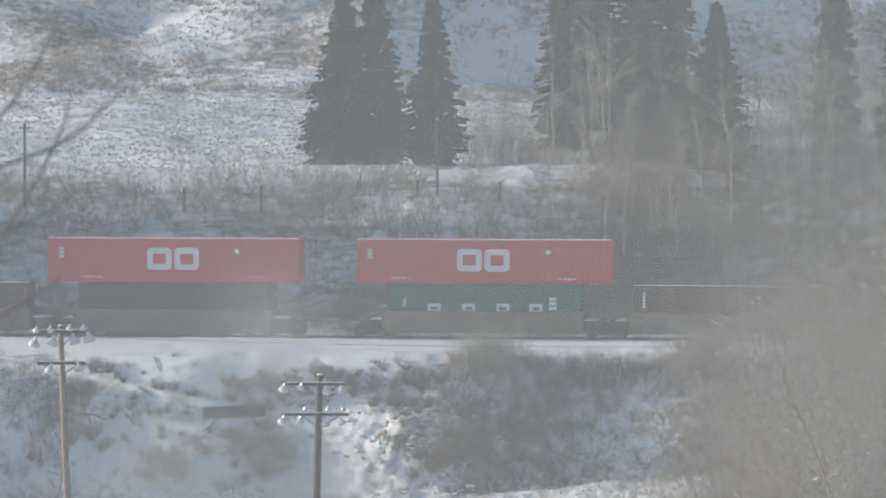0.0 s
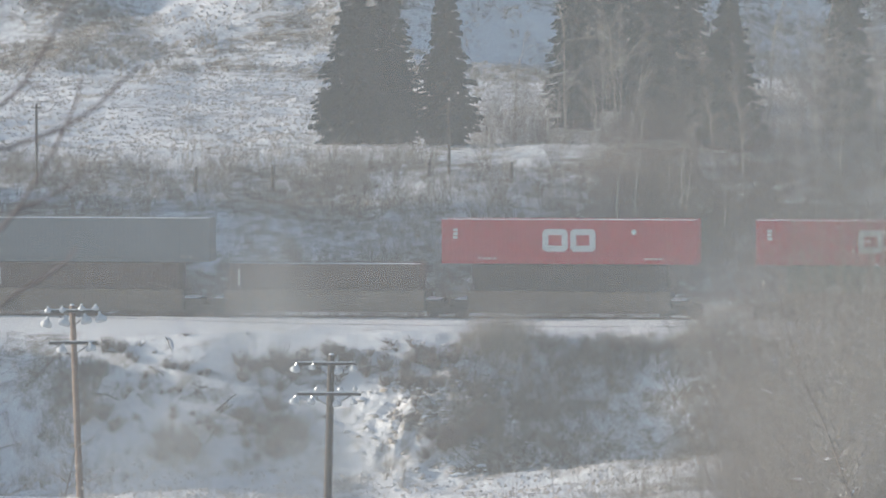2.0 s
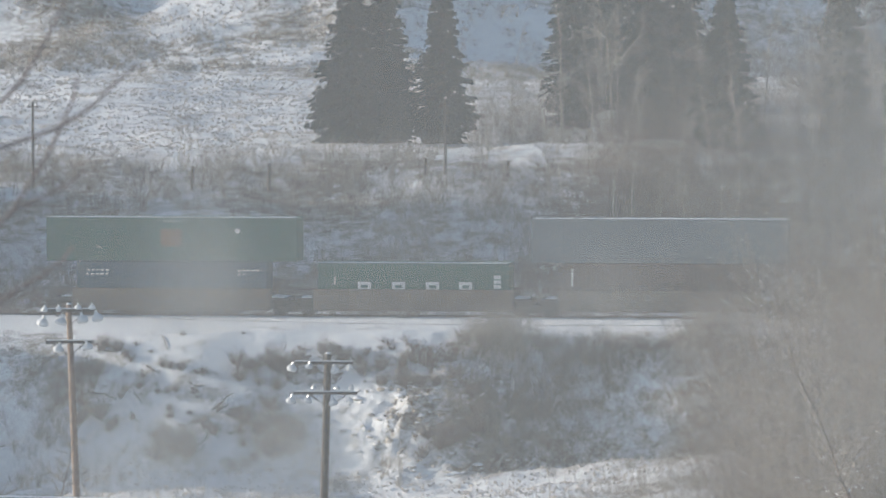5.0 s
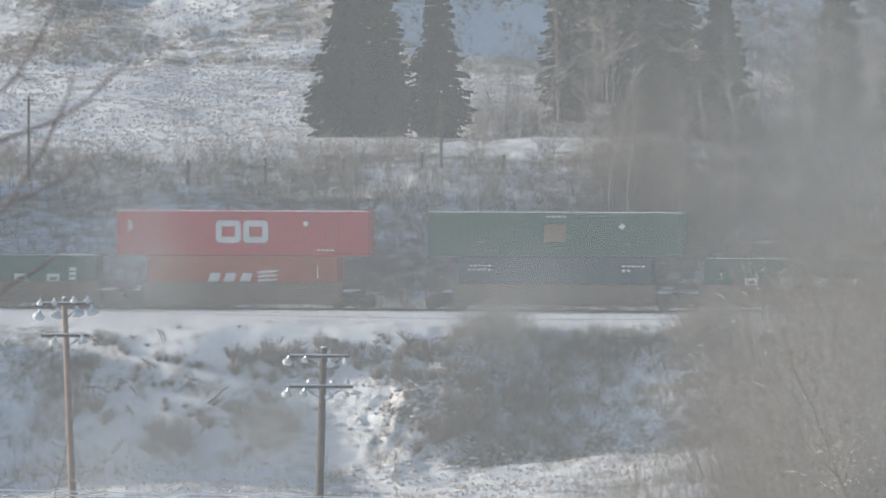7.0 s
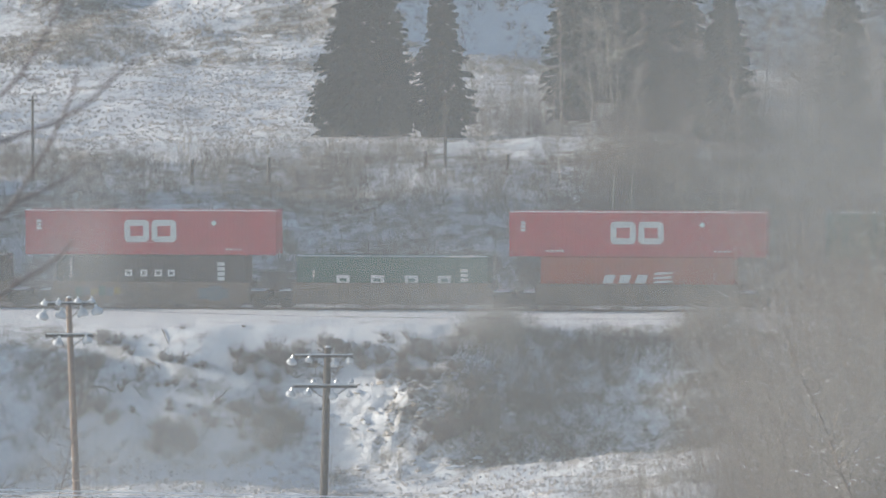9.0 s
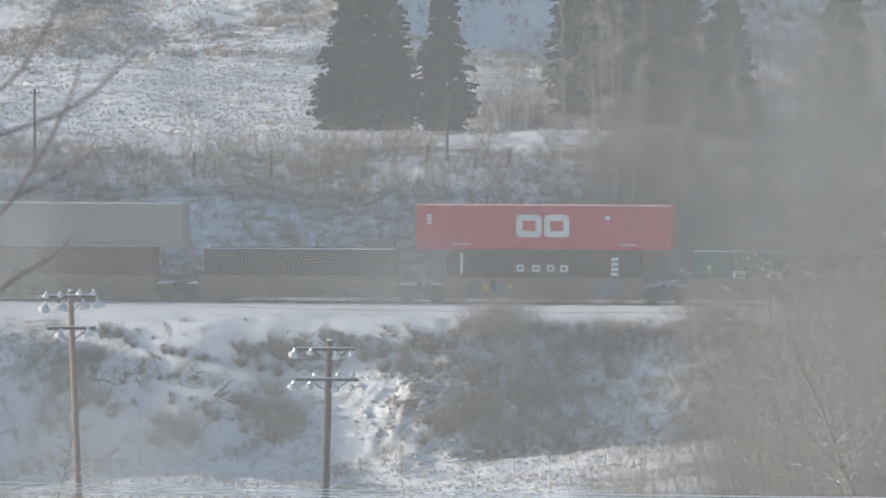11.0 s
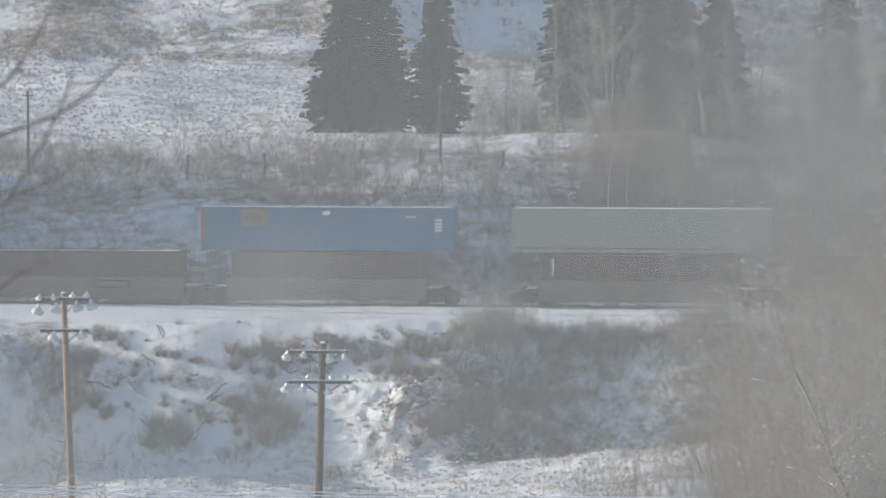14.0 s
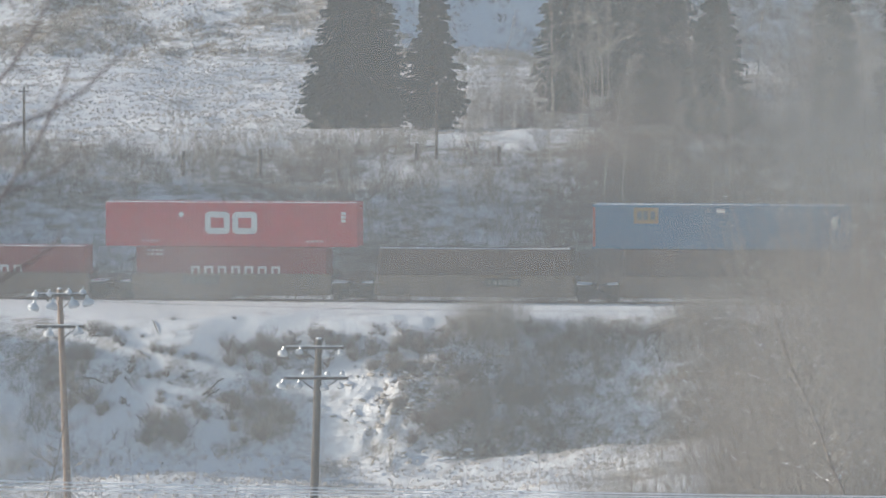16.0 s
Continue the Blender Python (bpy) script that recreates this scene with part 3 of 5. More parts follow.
def mark_car(k, car):
    """Plates and graffiti on the deep side sills."""
    def patch(x, z, w, h, paint, name, label):
        bm = bmesh.new()
        box(bm, x - w / 2, x + w / 2, -1.5, -1.455, z - h / 2, z + h / 2, 0.015)
        part(name, bm, PAINT[paint], car, label)
    if k in (13, 14):
        x = 1.8 if k == 13 else -1.9
        patch(x, 1.28, 2.3, 0.5, "dark", "name_plate", "dark plate on the sill")
        for i in range(6):
            bm = bmesh.new()
            box(bm, x - 0.92 + 0.33 * i, x - 0.72 + 0.33 * i, -1.515, -1.495, 1.13, 1.43)
            part("plate_bar", bm, PAINT["white"], car)
    if k == 9:
        for i, (x, w, h) in enumerate(((3.55, 0.9, 0.7), (4.2, 0.9, 0.95), (4.75, 0.6, 0.6))):
            patch(x, 1.0, w, h, "grey", "graffiti", "pale graffiti patch on the sill")
        for i in range(6):
            patch(-4.6 + 0.5 * i, 1.05 + 0.08 * (i % 2), 0.42, 0.6 - 0.1 * (i % 3), ("green", "grey", "yellow")[i % 3], "graffiti", "coloured graffiti patch on the sill")
    if k in (10, 11):
        patch(4.2 if k == 11 else 3.6, 1.3, 1.9, 0.3, "tan", "name_plate", "pale worn plate on the sill")


TRAIN = []  # things with their place on the train: metres along it, height, across


def ride(thing, s, z=0.0):
    TRAIN.append((thing, s, z))
    thing.matrix_basis = on_track(s, z)
    return thing


UNITS = [18.35, 2.79, -17.05, -32.6, -48.1, -63.7, -79.2, -99.15, -114.7, -130.2, -145.75, -161.3, -181.2, -196.75, -212.3, -227.85]
ENDS = {2.79: 1, -17.05: 0, -79.2: 1, -99.15: 0, -161.3: 1, -181.2: 0}
LOWER = ["brown", "green", "dark", "brown", "brown", "green", "deepblue", "orange", "green", "dark", "dark", "brown", "brown", "brown", "crimson", "crimson"]
UPPER = {2.79: "red", -17.05: "red", -48.1: "grey", -79.2: "green", -99.15: "red", -130.2: "red", -161.3: "white", -181.2: "blue", -212.3: "red"}
COLOUR_WORDS = {"brown": "rust-brown", "green": "dark green", "dark": "dull black-brown", "deepblue": "dark slate blue", "orange": "faded orange", "crimson": "dull crimson",
                "red": "bright red", "grey": "plain grey", "white": "off-white", "blue": "deep blue"}
LOW_Z, HIGH_Z = 0.46, 3.42


def build_train():
    for k, (s, paint) in enumerate(zip(UNITS, LOWER)):
        mark_car(k, ride(well_car("tan well car unit with deep sills and snowy end platforms"), s))
        top = s in UPPER
        low = container(12.19, 2.92, paint, f"{COLOUR_WORDS[paint]} corrugated forty-foot container sunk in its well car")
        ride(low, s, LOW_Z)
        mark_lower(k, low)
        if not top:
            snow_cap(low, 12.19, 2.92, k)
        if top:
            high = container(16.15, 2.8, UPPER[s], f"{COLOUR_WORDS[UPPER[s]]} corrugated domestic container stacked on a shorter one")
            ride(high, s, HIGH_Z)
            snow_cap(high, 16.15, 2.8, 50 + k)
            mark_upper(k, high, UPPER[s])
        ride(bogie("dark steel bogie under the joint of two well cars"), s + (6.95 if ENDS.get(s) == 0 else 7.76))
        if ENDS.get(s) == 1:
            ride(bogie("dark steel bogie under the end of a well car"), s - 6.95)


build_train()


# ---- rubble on the spur below the track ----
ROCK = material("grey_rock", (0.46, 0.41, 0.345), (0.3, 0.265, 0.23), 0.9, scale=3, fine=20, bump=0.5, vary=0.25)


def build_rubble():
    heap = tagged(new("rubble"), "snow-dusted grey stones on the sunlit spur of the embankment", "stones")
    rng = np.random.default_rng(71)
    stones, caps = [], []
    for k in range(6):
        bm = bmesh.new()
        bmesh.ops.create_icosphere(bm, subdivisions=2, radius=1.0)
        for v in bm.verts:
            v.co *= 1 + 0.35 * noise.noise(v.co * 1.1 + Vector((k * 7, 0, 0)))
            v.co.z *= 0.75
            v.co = Vector([round(c * 3.2) / 3.2 * 0.5 + c * 0.5 for c in v.co])
        me = bpy.data.meshes.new("stone")
        bm.to_mesh(me)
        me.materials.append(ROCK)
        stones.append(me)
        for v in bm.verts:
            v.co *= 1.05
        bmesh.ops.delete(bm, geom=[v for v in bm.verts if v.co.z < -0.1], context="VERTS")
        me = bpy.data.meshes.new("snow_cap")
        bm.to_mesh(me)
        me.materials.append(SNOW)
        caps.append(me)
        bm.free()
    for k in range(295):
        s, n = rng.normal(1.2, 2.7), rng.normal(-16.0, 2.0)
        x, y = s * TC + n * TS, 348 - s * TS + n * TC
        r = rng.uniform(0.07, 0.19) * (1.6 if rng.uniform() < 0.1 else 1)
        m = pose(x, y, float(height(x, y)) + r * 0.05, rng.uniform(-20, 20), rng.uniform(-20, 20), rng.uniform(0, 360))
        wide, high = rng.uniform(0.9, 1.7), rng.uniform(0.55, 0.95)
        for nm, pool in (("stone", stones), ("snow_cap", caps)):
            if nm == "snow_cap" and (rng.uniform() < 0.3 or math.hypot(s - (-0.9), n - (-17.9)) < 1.1):
                continue
            ob = part(nm, pool[k % 6], None, heap)
            ob.matrix_basis = m @ Matrix.Diagonal((r * wide, r, r * high, 1))


build_rubble()


# ---- vegetation ----
RNG = np.random.default_rng(12)
DENSE = [shrub_template(RNG, 12, 0.75, 5, 0.0085, 4) for _ in range(6)]
MID = [shrub_template(RNG, 9, 0.8, 4, 0.0105, 3) for _ in range(8)]
TALL = [shrub_template(RNG, 8, 0.4, 7, 0.0042, 5) for _ in range(6)]
SCRUB = [shrub_template(RNG, 12, 1.5, 4, 0.02, 2) for _ in range(6)]
TUFT = [shrub_template(RNG, 7, 0.9, 1, 0.055, 1) for _ in range(8)]
MAT = [shrub_template(RNG, 16, 2.6, 6, 0.019, 2) for _ in range(6)]
STALK = [shrub_template(RNG, 2, 0.25, 3, 0.008, 4) for _ in range(6)]


def world_of(s, n):
    return s * TC + n * TS, 348 - s * TS + n * TC


def spots(count, s0, s1, n0, n1, size0, size1, seed, mask=None):
    """Places on the ground, by metres along and across the track, thinned by a patchy mask."""
    rng = np.random.default_rng(seed)
    s, n = rng.uniform(s0, s1, count), rng.uniform(n0, n1, count)
    x, y = world_of(s, n)
    clear = ~((s > -3) & (s < 5) & (n > 39) & (n < 47)) & ~((s > -6.0) & (s < -3.8) & (n > 34) & (n < 47))  # an open snowy ledge below the spruces
    x, y = x[clear], y[clear]
    if mask:
        cell, least = mask
        keep = rough_noise(x, y, cell, seed + 100) + 0.5 * rough_noise(x, y, cell / 3, seed + 200) > least
        x, y = x[keep], y[keep]
    size = rng.uniform(size0, size1, len(x))
    return np.stack([x, y, height(x, y) - 0.03, size], axis=1)


def clump(count, s0, n0, sr, nr, size0, size1, seed):
    """Places crowded round a middle, lower towards the clump's edge."""
    rng = np.random.default_rng(seed)
    s, n = rng.normal(0, 0.5, count), rng.normal(0, 0.5, count)
    x, y = world_of(s0 + s * sr, n0 + n * nr)
    size = rng.uniform(size0, size1, count) * np.clip(1.15 - 0.5 * np.hypot(s, n), 0.4, 1)
    return np.stack([x, y, height(x, y) - 0.03, size], axis=1)


def thicket(name, templates, where, mat, label, category="bushes"):
    rng = np.random.default_rng(len(where))
    v, f = ribbons(placed(templates, where, rng), rng)
    return tagged(new(name, from_arrays(name, v, f, mat)), label, category, kind="stuff")


# the bank behind the track
thicket("brush", MID, spots(1500, -38, 38, 7, 41, 1.0, 2.7, 21, (6, -0.5)), TWIG_GREY, "bare grey brush on the snowy bank behind the railway")
thicket("brush", MID, spots(720, 3, 40, 12, 62, 2.4, 4.6, 22, (7, -0.6)), TWIG_GREY, "dense bare grey brush under the trees")
thicket("brush", MID, spots(420, -38, -3, 33, 46, 1.0, 2.4, 23, (5, -0.35)), TWIG, "tan bare bushes along the field's lower edge")
thicket("brush", MID, spots(320, -38, 0, 28, 41, 1.2, 2.4, 24, (8, -0.4)), TWIG_GREY, "grey bare bushes along the field's lower edge")
thicket("brush", TALL, spots(300, 5, 40, 22, 56, 5.0, 9.0, 37, (9, -0.6)), TWIG_GREY, "tall bare brush between the trees")
thicket("brush", TALL, spots(210, 2, 36, 56, 95, 4.5, 8.5, 40, (9, -0.7)), TWIG_GREY, "tall bare brush behind the trees")
thicket("brush", TALL, clump(46, 9.5, 52, 6, 5, 6.0, 9.5, 46), TWIG_GREY, "tall bare brush in front of the spruces")
thicket("brush", TALL, clump(80, -4.0, 66, 7.0, 6, 4.5, 7.5, 48), TWIG_GREY, "bare brush behind the field between the spruces")
thicket("brush", MID, spots(320, -38, 38, 6.5, 15, 1.0, 2.4, 39, (6, -0.5)), TWIG_GREY, "grey bare brush close behind the railway")
thicket("brush", MID, spots(620, 4, 40, 6.5, 30, 1.6, 3.4, 52, (7, -0.8)), TWIG_GREY, "dense grey brush close behind the railway")
thicket("brush", MID, spots(420, -9, 14, 12, 37, 1.4, 3.0, 53, (7, -0.8)), TWIG_GREY, "thick grey brush on the bank below the field")
thicket("brush", MID, spots(520, -38, 6, 6, 20, 1.2, 2.5, 54, (6, -0.7)), TWIG_GREY, "grey brush along the back of the railway")
thicket("brush", TALL, spots(330, 16, 48, 58, 104, 6.0, 10.0, 55, (9, -0.9)), TWIG_GREY, "tall bare brush on the wooded rise")
thicket("brush", TALL, clump(110, 9.0, 54, 6.5, 4, 5.0, 9.0, 59), TWIG_GREY, "tall bare brush before the wooded rise")
thicket("brush", TALL, clump(130, -2.6, 58, 4.6, 4, 2.6, 5.4, 60), TWIG_GREY, "bare brush standing beside the smaller spruce")
# the open field and the hill above it
thicket("dry_grass", TUFT, spots(26000, -72, 30, 44, 126, 0.07, 0.22, 25, (3, -0.7)), FROSTED, "frosted dry grass tufts poking through the field's snow", "grass")
thicket("brush", SCRUB, spots(5200, -85, 34, 122, 178, 0.4, 1.2, 26, (8, 0.0)), TWIG, "greyish patches of low scrub on the hillside")
thicket("dry_grass", TUFT, spots(15000, -85, 34, 122, 178, 0.1, 0.34, 27, (4, -0.4)), FROSTED, "frosted grass tufts on the hillside", "grass")
# the embankment below the track
thicket("scrub", MAT, spots(120, -32, -5, -18.5, -10.3, 0.25, 0.5, 28, (2.4, 0.35)), TWIG_MAT, "low matted scrub poking out of the snowy embankment")
thicket("scrub", MAT, spots(60, -12, -5, -14, -11.5, 0.4, 0.8, 29, (4, -0.1)), TWIG_MAT, "matted leafless scrub on the embankment")
thicket("scrub", MID, clump(60, -14.3, -18.4, 2.2, 1.2, 1.0, 1.9, 44), TWIG, "tan bush on the embankment")
thicket("scrub", MID, clump(50, -8.0, -16.6, 1.8, 1.4, 1.0, 1.9, 45), TWIG, "tan bush on the embankment")
thicket("scrub", MID, spots(70, -34, -23, -25, -11, 0.8, 1.9, 42), TWIG_GREY, "grey bushes at the foot of the embankment")
thicket("scrub", MAT, spots(70, -9, 5, -13, -11.2, 0.4, 0.8, 30, (3, 0.0)), TWIG_MAT, "dark scrub along the crest of the embankment")
thicket("scrub", DENSE, spots(330, 2.5, 20, -18.5, -10.5, 0.9, 2.0, 31, (5, 0.15)), TWIG_GREY, "grey leafless bushes on the embankment")
thicket("scrub", DENSE, clump(90, 4.7, -11.6, 2.6, 1.8, 2.6, 4.0, 32), TWIG, "tan leafless bushes in front of the track")
thicket("scrub", DENSE, clump(90, 17.4, -11.6, 2.4, 1.8, 2.8, 4.2, 33), TWIG, "tan leafless bushes in front of the track")
thicket("scrub", DENSE, clump(90, 7.5, -14.5, 5.0, 2.6, 1.4, 2.6, 41), TWIG_GREY, "dark leafless bushes on the embankment")
thicket("scrub", DENSE, spots(110, 0, 20, -19.5, -15, 1.0, 2.0, 34, (5, -0.2)), TWIG_GREY, "grey leafless bushes at the foot of the embankment")
thicket("scrub", DENSE, clump(170, 10.3, -11.8, 5.2, 1.6, 1.3, 2.5, 56), TWIG_GREY, "dark leafless bushes along the crest of the embankment")
thicket("scrub", DENSE, clump(110, 4.2, -17.2, 3.0, 1.8, 1.1, 2.1, 57), TWIG, "pale tan bushes beside the rubble")
thicket("scrub", MAT, spots(90, -2, 6, -19, -13, 0.2, 0.45, 58), TWIG_MAT, "small scrub between the stones")
thicket("scrub", MID, clump(80, -8.3, -17.4, 2.4, 1.6, 0.8, 1.6, 61), TWIG, "tan bushes at the foot of the embankment")
thicket("scrub", MID, clump(110, -22.0, -15.0, 2.4, 4.0, 0.9, 1.8, 62), TWIG_GREY, "grey bushes beside the embankment")
thicket("scrub", MID, spots(150, -24, 0, -22, -18.3, 0.5, 1.2, 63, (3, -0.2)), TWIG, "low tan bushes along the foot of the embankment")
# the valley floor
thicket("dry_grass", TUFT, spots(6500, -34, 30, -48, -19, 0.07, 0.24, 35, (3, -0.4)), FROSTED, "frosted dry grass in the snow of the valley floor", "grass")
thicket("saplings", STALK, spots(170, -28, 24, -60, -24, 1.2, 3.2, 36), TWIG_GREY, "thin bare saplings on the valley floor", "saplings")
thicket("saplings", DENSE, spots(70, 15, 32, -70, -28, 1.5, 3.5, 38), TWIG, "tan bare bushes on the valley floor", "saplings")


def dome_shrub(rng, stems=34, high=0.6, fine=0.011):
    """A rounded leafless shrub one metre across: stems that fan out from its root to a dome, dense with twigs."""
    stem, twig = [], []
    for _ in range(stems):
        a, up = rng.uniform(0, 6.283), rng.uniform(0.1, 1.45)
        tip = np.array([0.5 * math.cos(a) * math.cos(up), 0.5 * math.sin(a) * math.cos(up), high * (0.15 + 0.85 * math.sin(up))]) * rng.uniform(0.75, 1.15)
        p, r = np.array([rng.normal(0, 0.04), rng.normal(0, 0.04), -0.06]), fine
        for k in range(3):
            q = p + (tip - p) / (3 - k) + rng.normal(0, 0.025, 3)
            stem.append((*p, *q, r, r * 0.7))
            for _ in range(7):
                o = p + (q - p) * rng.uniform(0, 1)
                e = (q - p) * 2 + rng.normal(0, 0.22, 3)
                g = o + e / np.linalg.norm(e) * rng.uniform(0.07, 0.2)
                twig.append((*o, *g, r * 0.6, r * 0.25))
                twig.append((*((o + g) / 2), *((o + g) / 2 + rng.normal(0, 0.05, 3)), r * 0.5, r * 0.2))
            p, r = q, r * 0.7
    return np.array(stem), np.array(twig)


# places of the embankment's shrubs: metres along the track, across it, width
SHRUBS = [(-20.1, -11.4, 1.5), (-19.1, -11.8, 1.3), (-21.1, -13.0, 1.4), (-20.2, -13.2, 1.7), (-18.5, -12.4, 0.8), (-18.1, -12.7, 0.7), (-16.9, -12.3, 0.4), (-16.0, -13.3, 0.8), (-15.5, -13.4, 0.8),
          (-14.8, -13.6, 0.9), (-13.8, -13.8, 0.8), (-17.2, -13.9, 0.8), (-17.2, -14.5, 1.0), (-18.1, -14.5, 0.9), (-18.3, -14.8, 0.9), (-16.0, -14.9, 0.6), (-15.4, -14.9, 0.8), (-14.9, -14.9, 0.8),
          (-13.8, -14.9, 0.8), (-15.1, -16.0, 0.7), (-15.0, -16.5, 0.8), (-13.8, -16.2, 0.5), (-20.6, -14.9, 1.0), (-20.3, -13.9, 0.8), (-20.6, -15.8, 1.9), (-19.4, -15.8, 1.9), (-18.4, -16.5, 1.5),
          (-18.6, -16.8, 1.2), (-17.3, -16.4, 0.6), (-15.3, -18.0, 1.8), (-14.4, -18.3, 2.2), (-15.3, -18.9, 1.9)]
MIDDLE_SHRUBS = [(-13.4, -13.8, 0.8), (-13.4, -16.7, 0.6), (-12.7, -16.9, 1.0), (-12.2, -17.2, 1.2), (-12.9, -16.5, 0.8), (-13.4, -18.6, 1.7), (-10.9, -16.1, 1.7), (-10.3, -16.3, 1.7), (-10.6, -17.0, 1.4),
                 (-12.1, -15.8, 0.7), (-11.1, -17.1, 0.5), (-10.2, -17.7, 0.8), (-9.5, -18.4, 0.8), (-11.4, -13.0, 1.5), (-10.4, -13.1, 1.8), (-9.4, -12.8, 1.8), (-8.5, -13.0, 1.5), (-11.1, -13.9, 1.4),
                 (-9.9, -14.0, 1.2), (-8.8, -14.0, 1.3), (-8.2, -13.4, 1.2), (-9.0, -15.2, 1.5), (-8.1, -16.2, 1.8), (-9.4, -16.8, 1.4), (-8.5, -18.0, 1.7)]
SPUR_SHRUBS = [(-6.0, -12.2, 1.5), (-4.9, -12.5, 1.8), (-3.9, -12.7, 1.3), (-3.5, -12.3, 0.9), (-7.7, -12.5, 1.4), (-6.9, -13.0, 1.2), (-1.1, -13.2, 1.5), (-0.6, -13.0, 1.3), (0.3, -13.2, 1.5),
               (-2.2, -14.3, 1.4), (-1.1, -14.4, 1.5), (0.2, -14.9, 1.5), (1.2, -14.9, 1.4), (-7.0, -16.9, 1.5), (-0.1, -16.7, 0.8), (-1.2, -15.8, 0.6), (0.1, -17.3, 0.8), (1.0, -18.1, 1.7),
               (1.9, -18.6, 1.9), (0.9, -18.9, 1.5)]
WIDE_SHRUBS = [(-8.9, -13.0, 2.1), (-3.6, -13.3, 1.8), (-0.8, -14.6, 1.8), (0.6, -13.3, 2.1), (1.8, -13.1, 1.7), (2.3, -14.3, 2.2), (3.8, -17.2, 3.2), (2.3, -18.4, 2.6), (3.4, -15.6, 2.4), (2.3, -10.9, 1.6)]


def build_shrubs():
    rng = np.random.default_rng(83)
    kinds = []
    for k, (label, high, mat) in enumerate((("rounded dark leafless shrub on the snowy embankment", 0.55, TWIG_MAT), ("dark grey bare shrub with dense fine twigs in snow", 0.7, TWIG_MAT),
                                            ("low spreading grey leafless shrub on the embankment", 0.42, TWIG_MAT), ("bushy grey-brown bare shrub in the embankment's snow", 0.62, TWIG_GREY))):
        stem, twig = dome_shrub(rng, 34, high)
        shrub = tagged(new("shrub"), label, "shrub", "embankment shrubs")
        v, f = strands(stem, 3)
        part("stems", from_arrays("stems", v, f, mat), None, shrub)
        v, f = ribbons(twig, rng)
        part("twigs", from_arrays("twigs", v, f, mat), None, shrub)
        v, f = strands(frost(np.concatenate([stem, twig]), 0.02, rng, 1.5), 3)
        part("frost", from_arrays("frost", v, f, SNOW), None, shrub, "snow caught on the twigs")
        kinds.append([shrub, []])
    for k, (s, n, wide) in enumerate(SHRUBS + MIDDLE_SHRUBS + SPUR_SHRUBS + WIDE_SHRUBS):
        x, y = world_of(s, n)
        kinds[k % 4][1].append((x, y, rng.uniform(0, 360), wide * rng.uniform(0.95, 1.15)))
    tall = kinds[1]
    x, y = world_of(-2.5, -13.2)
    tall[1].append((x, y, 20, 1.5))
    for shrub, rows in kinds:
        copies(shrub, rows)


def willow(template_rng, tall, stems=9):
    """A many-stemmed bare willow; its thin twigs stay separate from its stems."""
    stem, twig = [], []
    for _ in range(stems):
        a, lean = template_rng.uniform(0, 6.283), template_rng.uniform(0.03, 0.38)
        p = np.array([template_rng.normal(0, 0.3), template_rng.normal(0, 0.3), -0.1])
        d = np.array([math.cos(a) * lean, math.sin(a) * lean, 1.0])
        d /= np.linalg.norm(d)
        long, r, steps = tall * template_rng.uniform(0.6, 1.0), tall * 0.0014 * template_rng.uniform(0.7, 1.2), 9
        for k in range(steps):
            d = d + template_rng.normal(0, 0.07, 3)
            d /= np.linalg.norm(d)
            q = p + d * long / steps
            stem.append((*p, *q, r, r * 0.84))
            if k > 1:
                for _ in range(4):
                    o = p + (q - p) * template_rng.uniform(0, 1)
                    e = d * 0.7 + template_rng.normal(0, 0.5, 3)
                    e[2] = abs(e[2]) * 0.8 + 0.1
                    e /= np.linalg.norm(e)
                    n = template_rng.uniform(0.08, 0.2) * long * (1.15 - k / steps)
                    m = o + e * n * 0.5 + template_rng.normal(0, 0.02, 3) * n
                    g = o + e * n + np.array([0, 0, 0.06 * n])
                    twig += [(*o, *m, r * 0.45, r * 0.3), (*m, *g, r * 0.3, r * 0.12)]
                    for _ in range(9):
                        o2 = o + (g - o) * template_rng.uniform(0.15, 1)
                        e2 = e * 0.6 + template_rng.normal(0, 0.5, 3)
                        e2 /= np.linalg.norm(e2)
                        twig.append((*o2, *(o2 + e2 * n * template_rng.uniform(0.25, 0.6)), r * 0.2, r * 0.08))
            p, r = q, r * 0.84
    return np.array(stem), np.array(twig)


def frost(seg, share, rng, fat=1.6):
    """Short lengths of snow lying on some of the twigs."""
    level = np.abs(seg[:, 5] - seg[:, 2]) < 0.6 * np.linalg.norm(seg[:, 3:6] - seg[:, :3], axis=1)
    pick = seg[(rng.uniform(0, 1, len(seg)) < share) & level].copy()
    f0 = rng.uniform(0, 0.5, (len(pick), 1))
    d = pick[:, 3:6] - pick[:, :3]
    out = pick.copy()
    out[:, :3] = pick[:, :3] + d * f0
    out[:, 3:6] = pick[:, :3] + d * (f0 + rng.uniform(0.1, 0.4, (len(pick), 1)))
    out[:, [2, 5]] += 0.006
    out[:, 6:8] = np.maximum(np.minimum(pick[:, 6:8] * fat, pick[:, 6:8] + 0.012), 0.006)
    return out


def tree_of(name, stem, twig, bark, fine, label, group, snowy=0.0, seed=0, fat=1.6):
    thing = tagged(new(name), label, "tree", group)
    v, f = strands(stem, 4)
    part("trunk", from_arrays("trunk", v, f, bark, True), None, thing)
    v, f = ribbons(twig, np.random.default_rng(seed))
    part("crown", from_arrays("crown", v, f, fine), None, thing)
    if snowy:
        v, f = strands(frost(np.concatenate([stem, twig]), snowy, np.random.default_rng(seed), fat), 3)
        part("frost", from_arrays("frost", v, f, SNOW), None, thing, "snow caught on the twigs")
    return thing


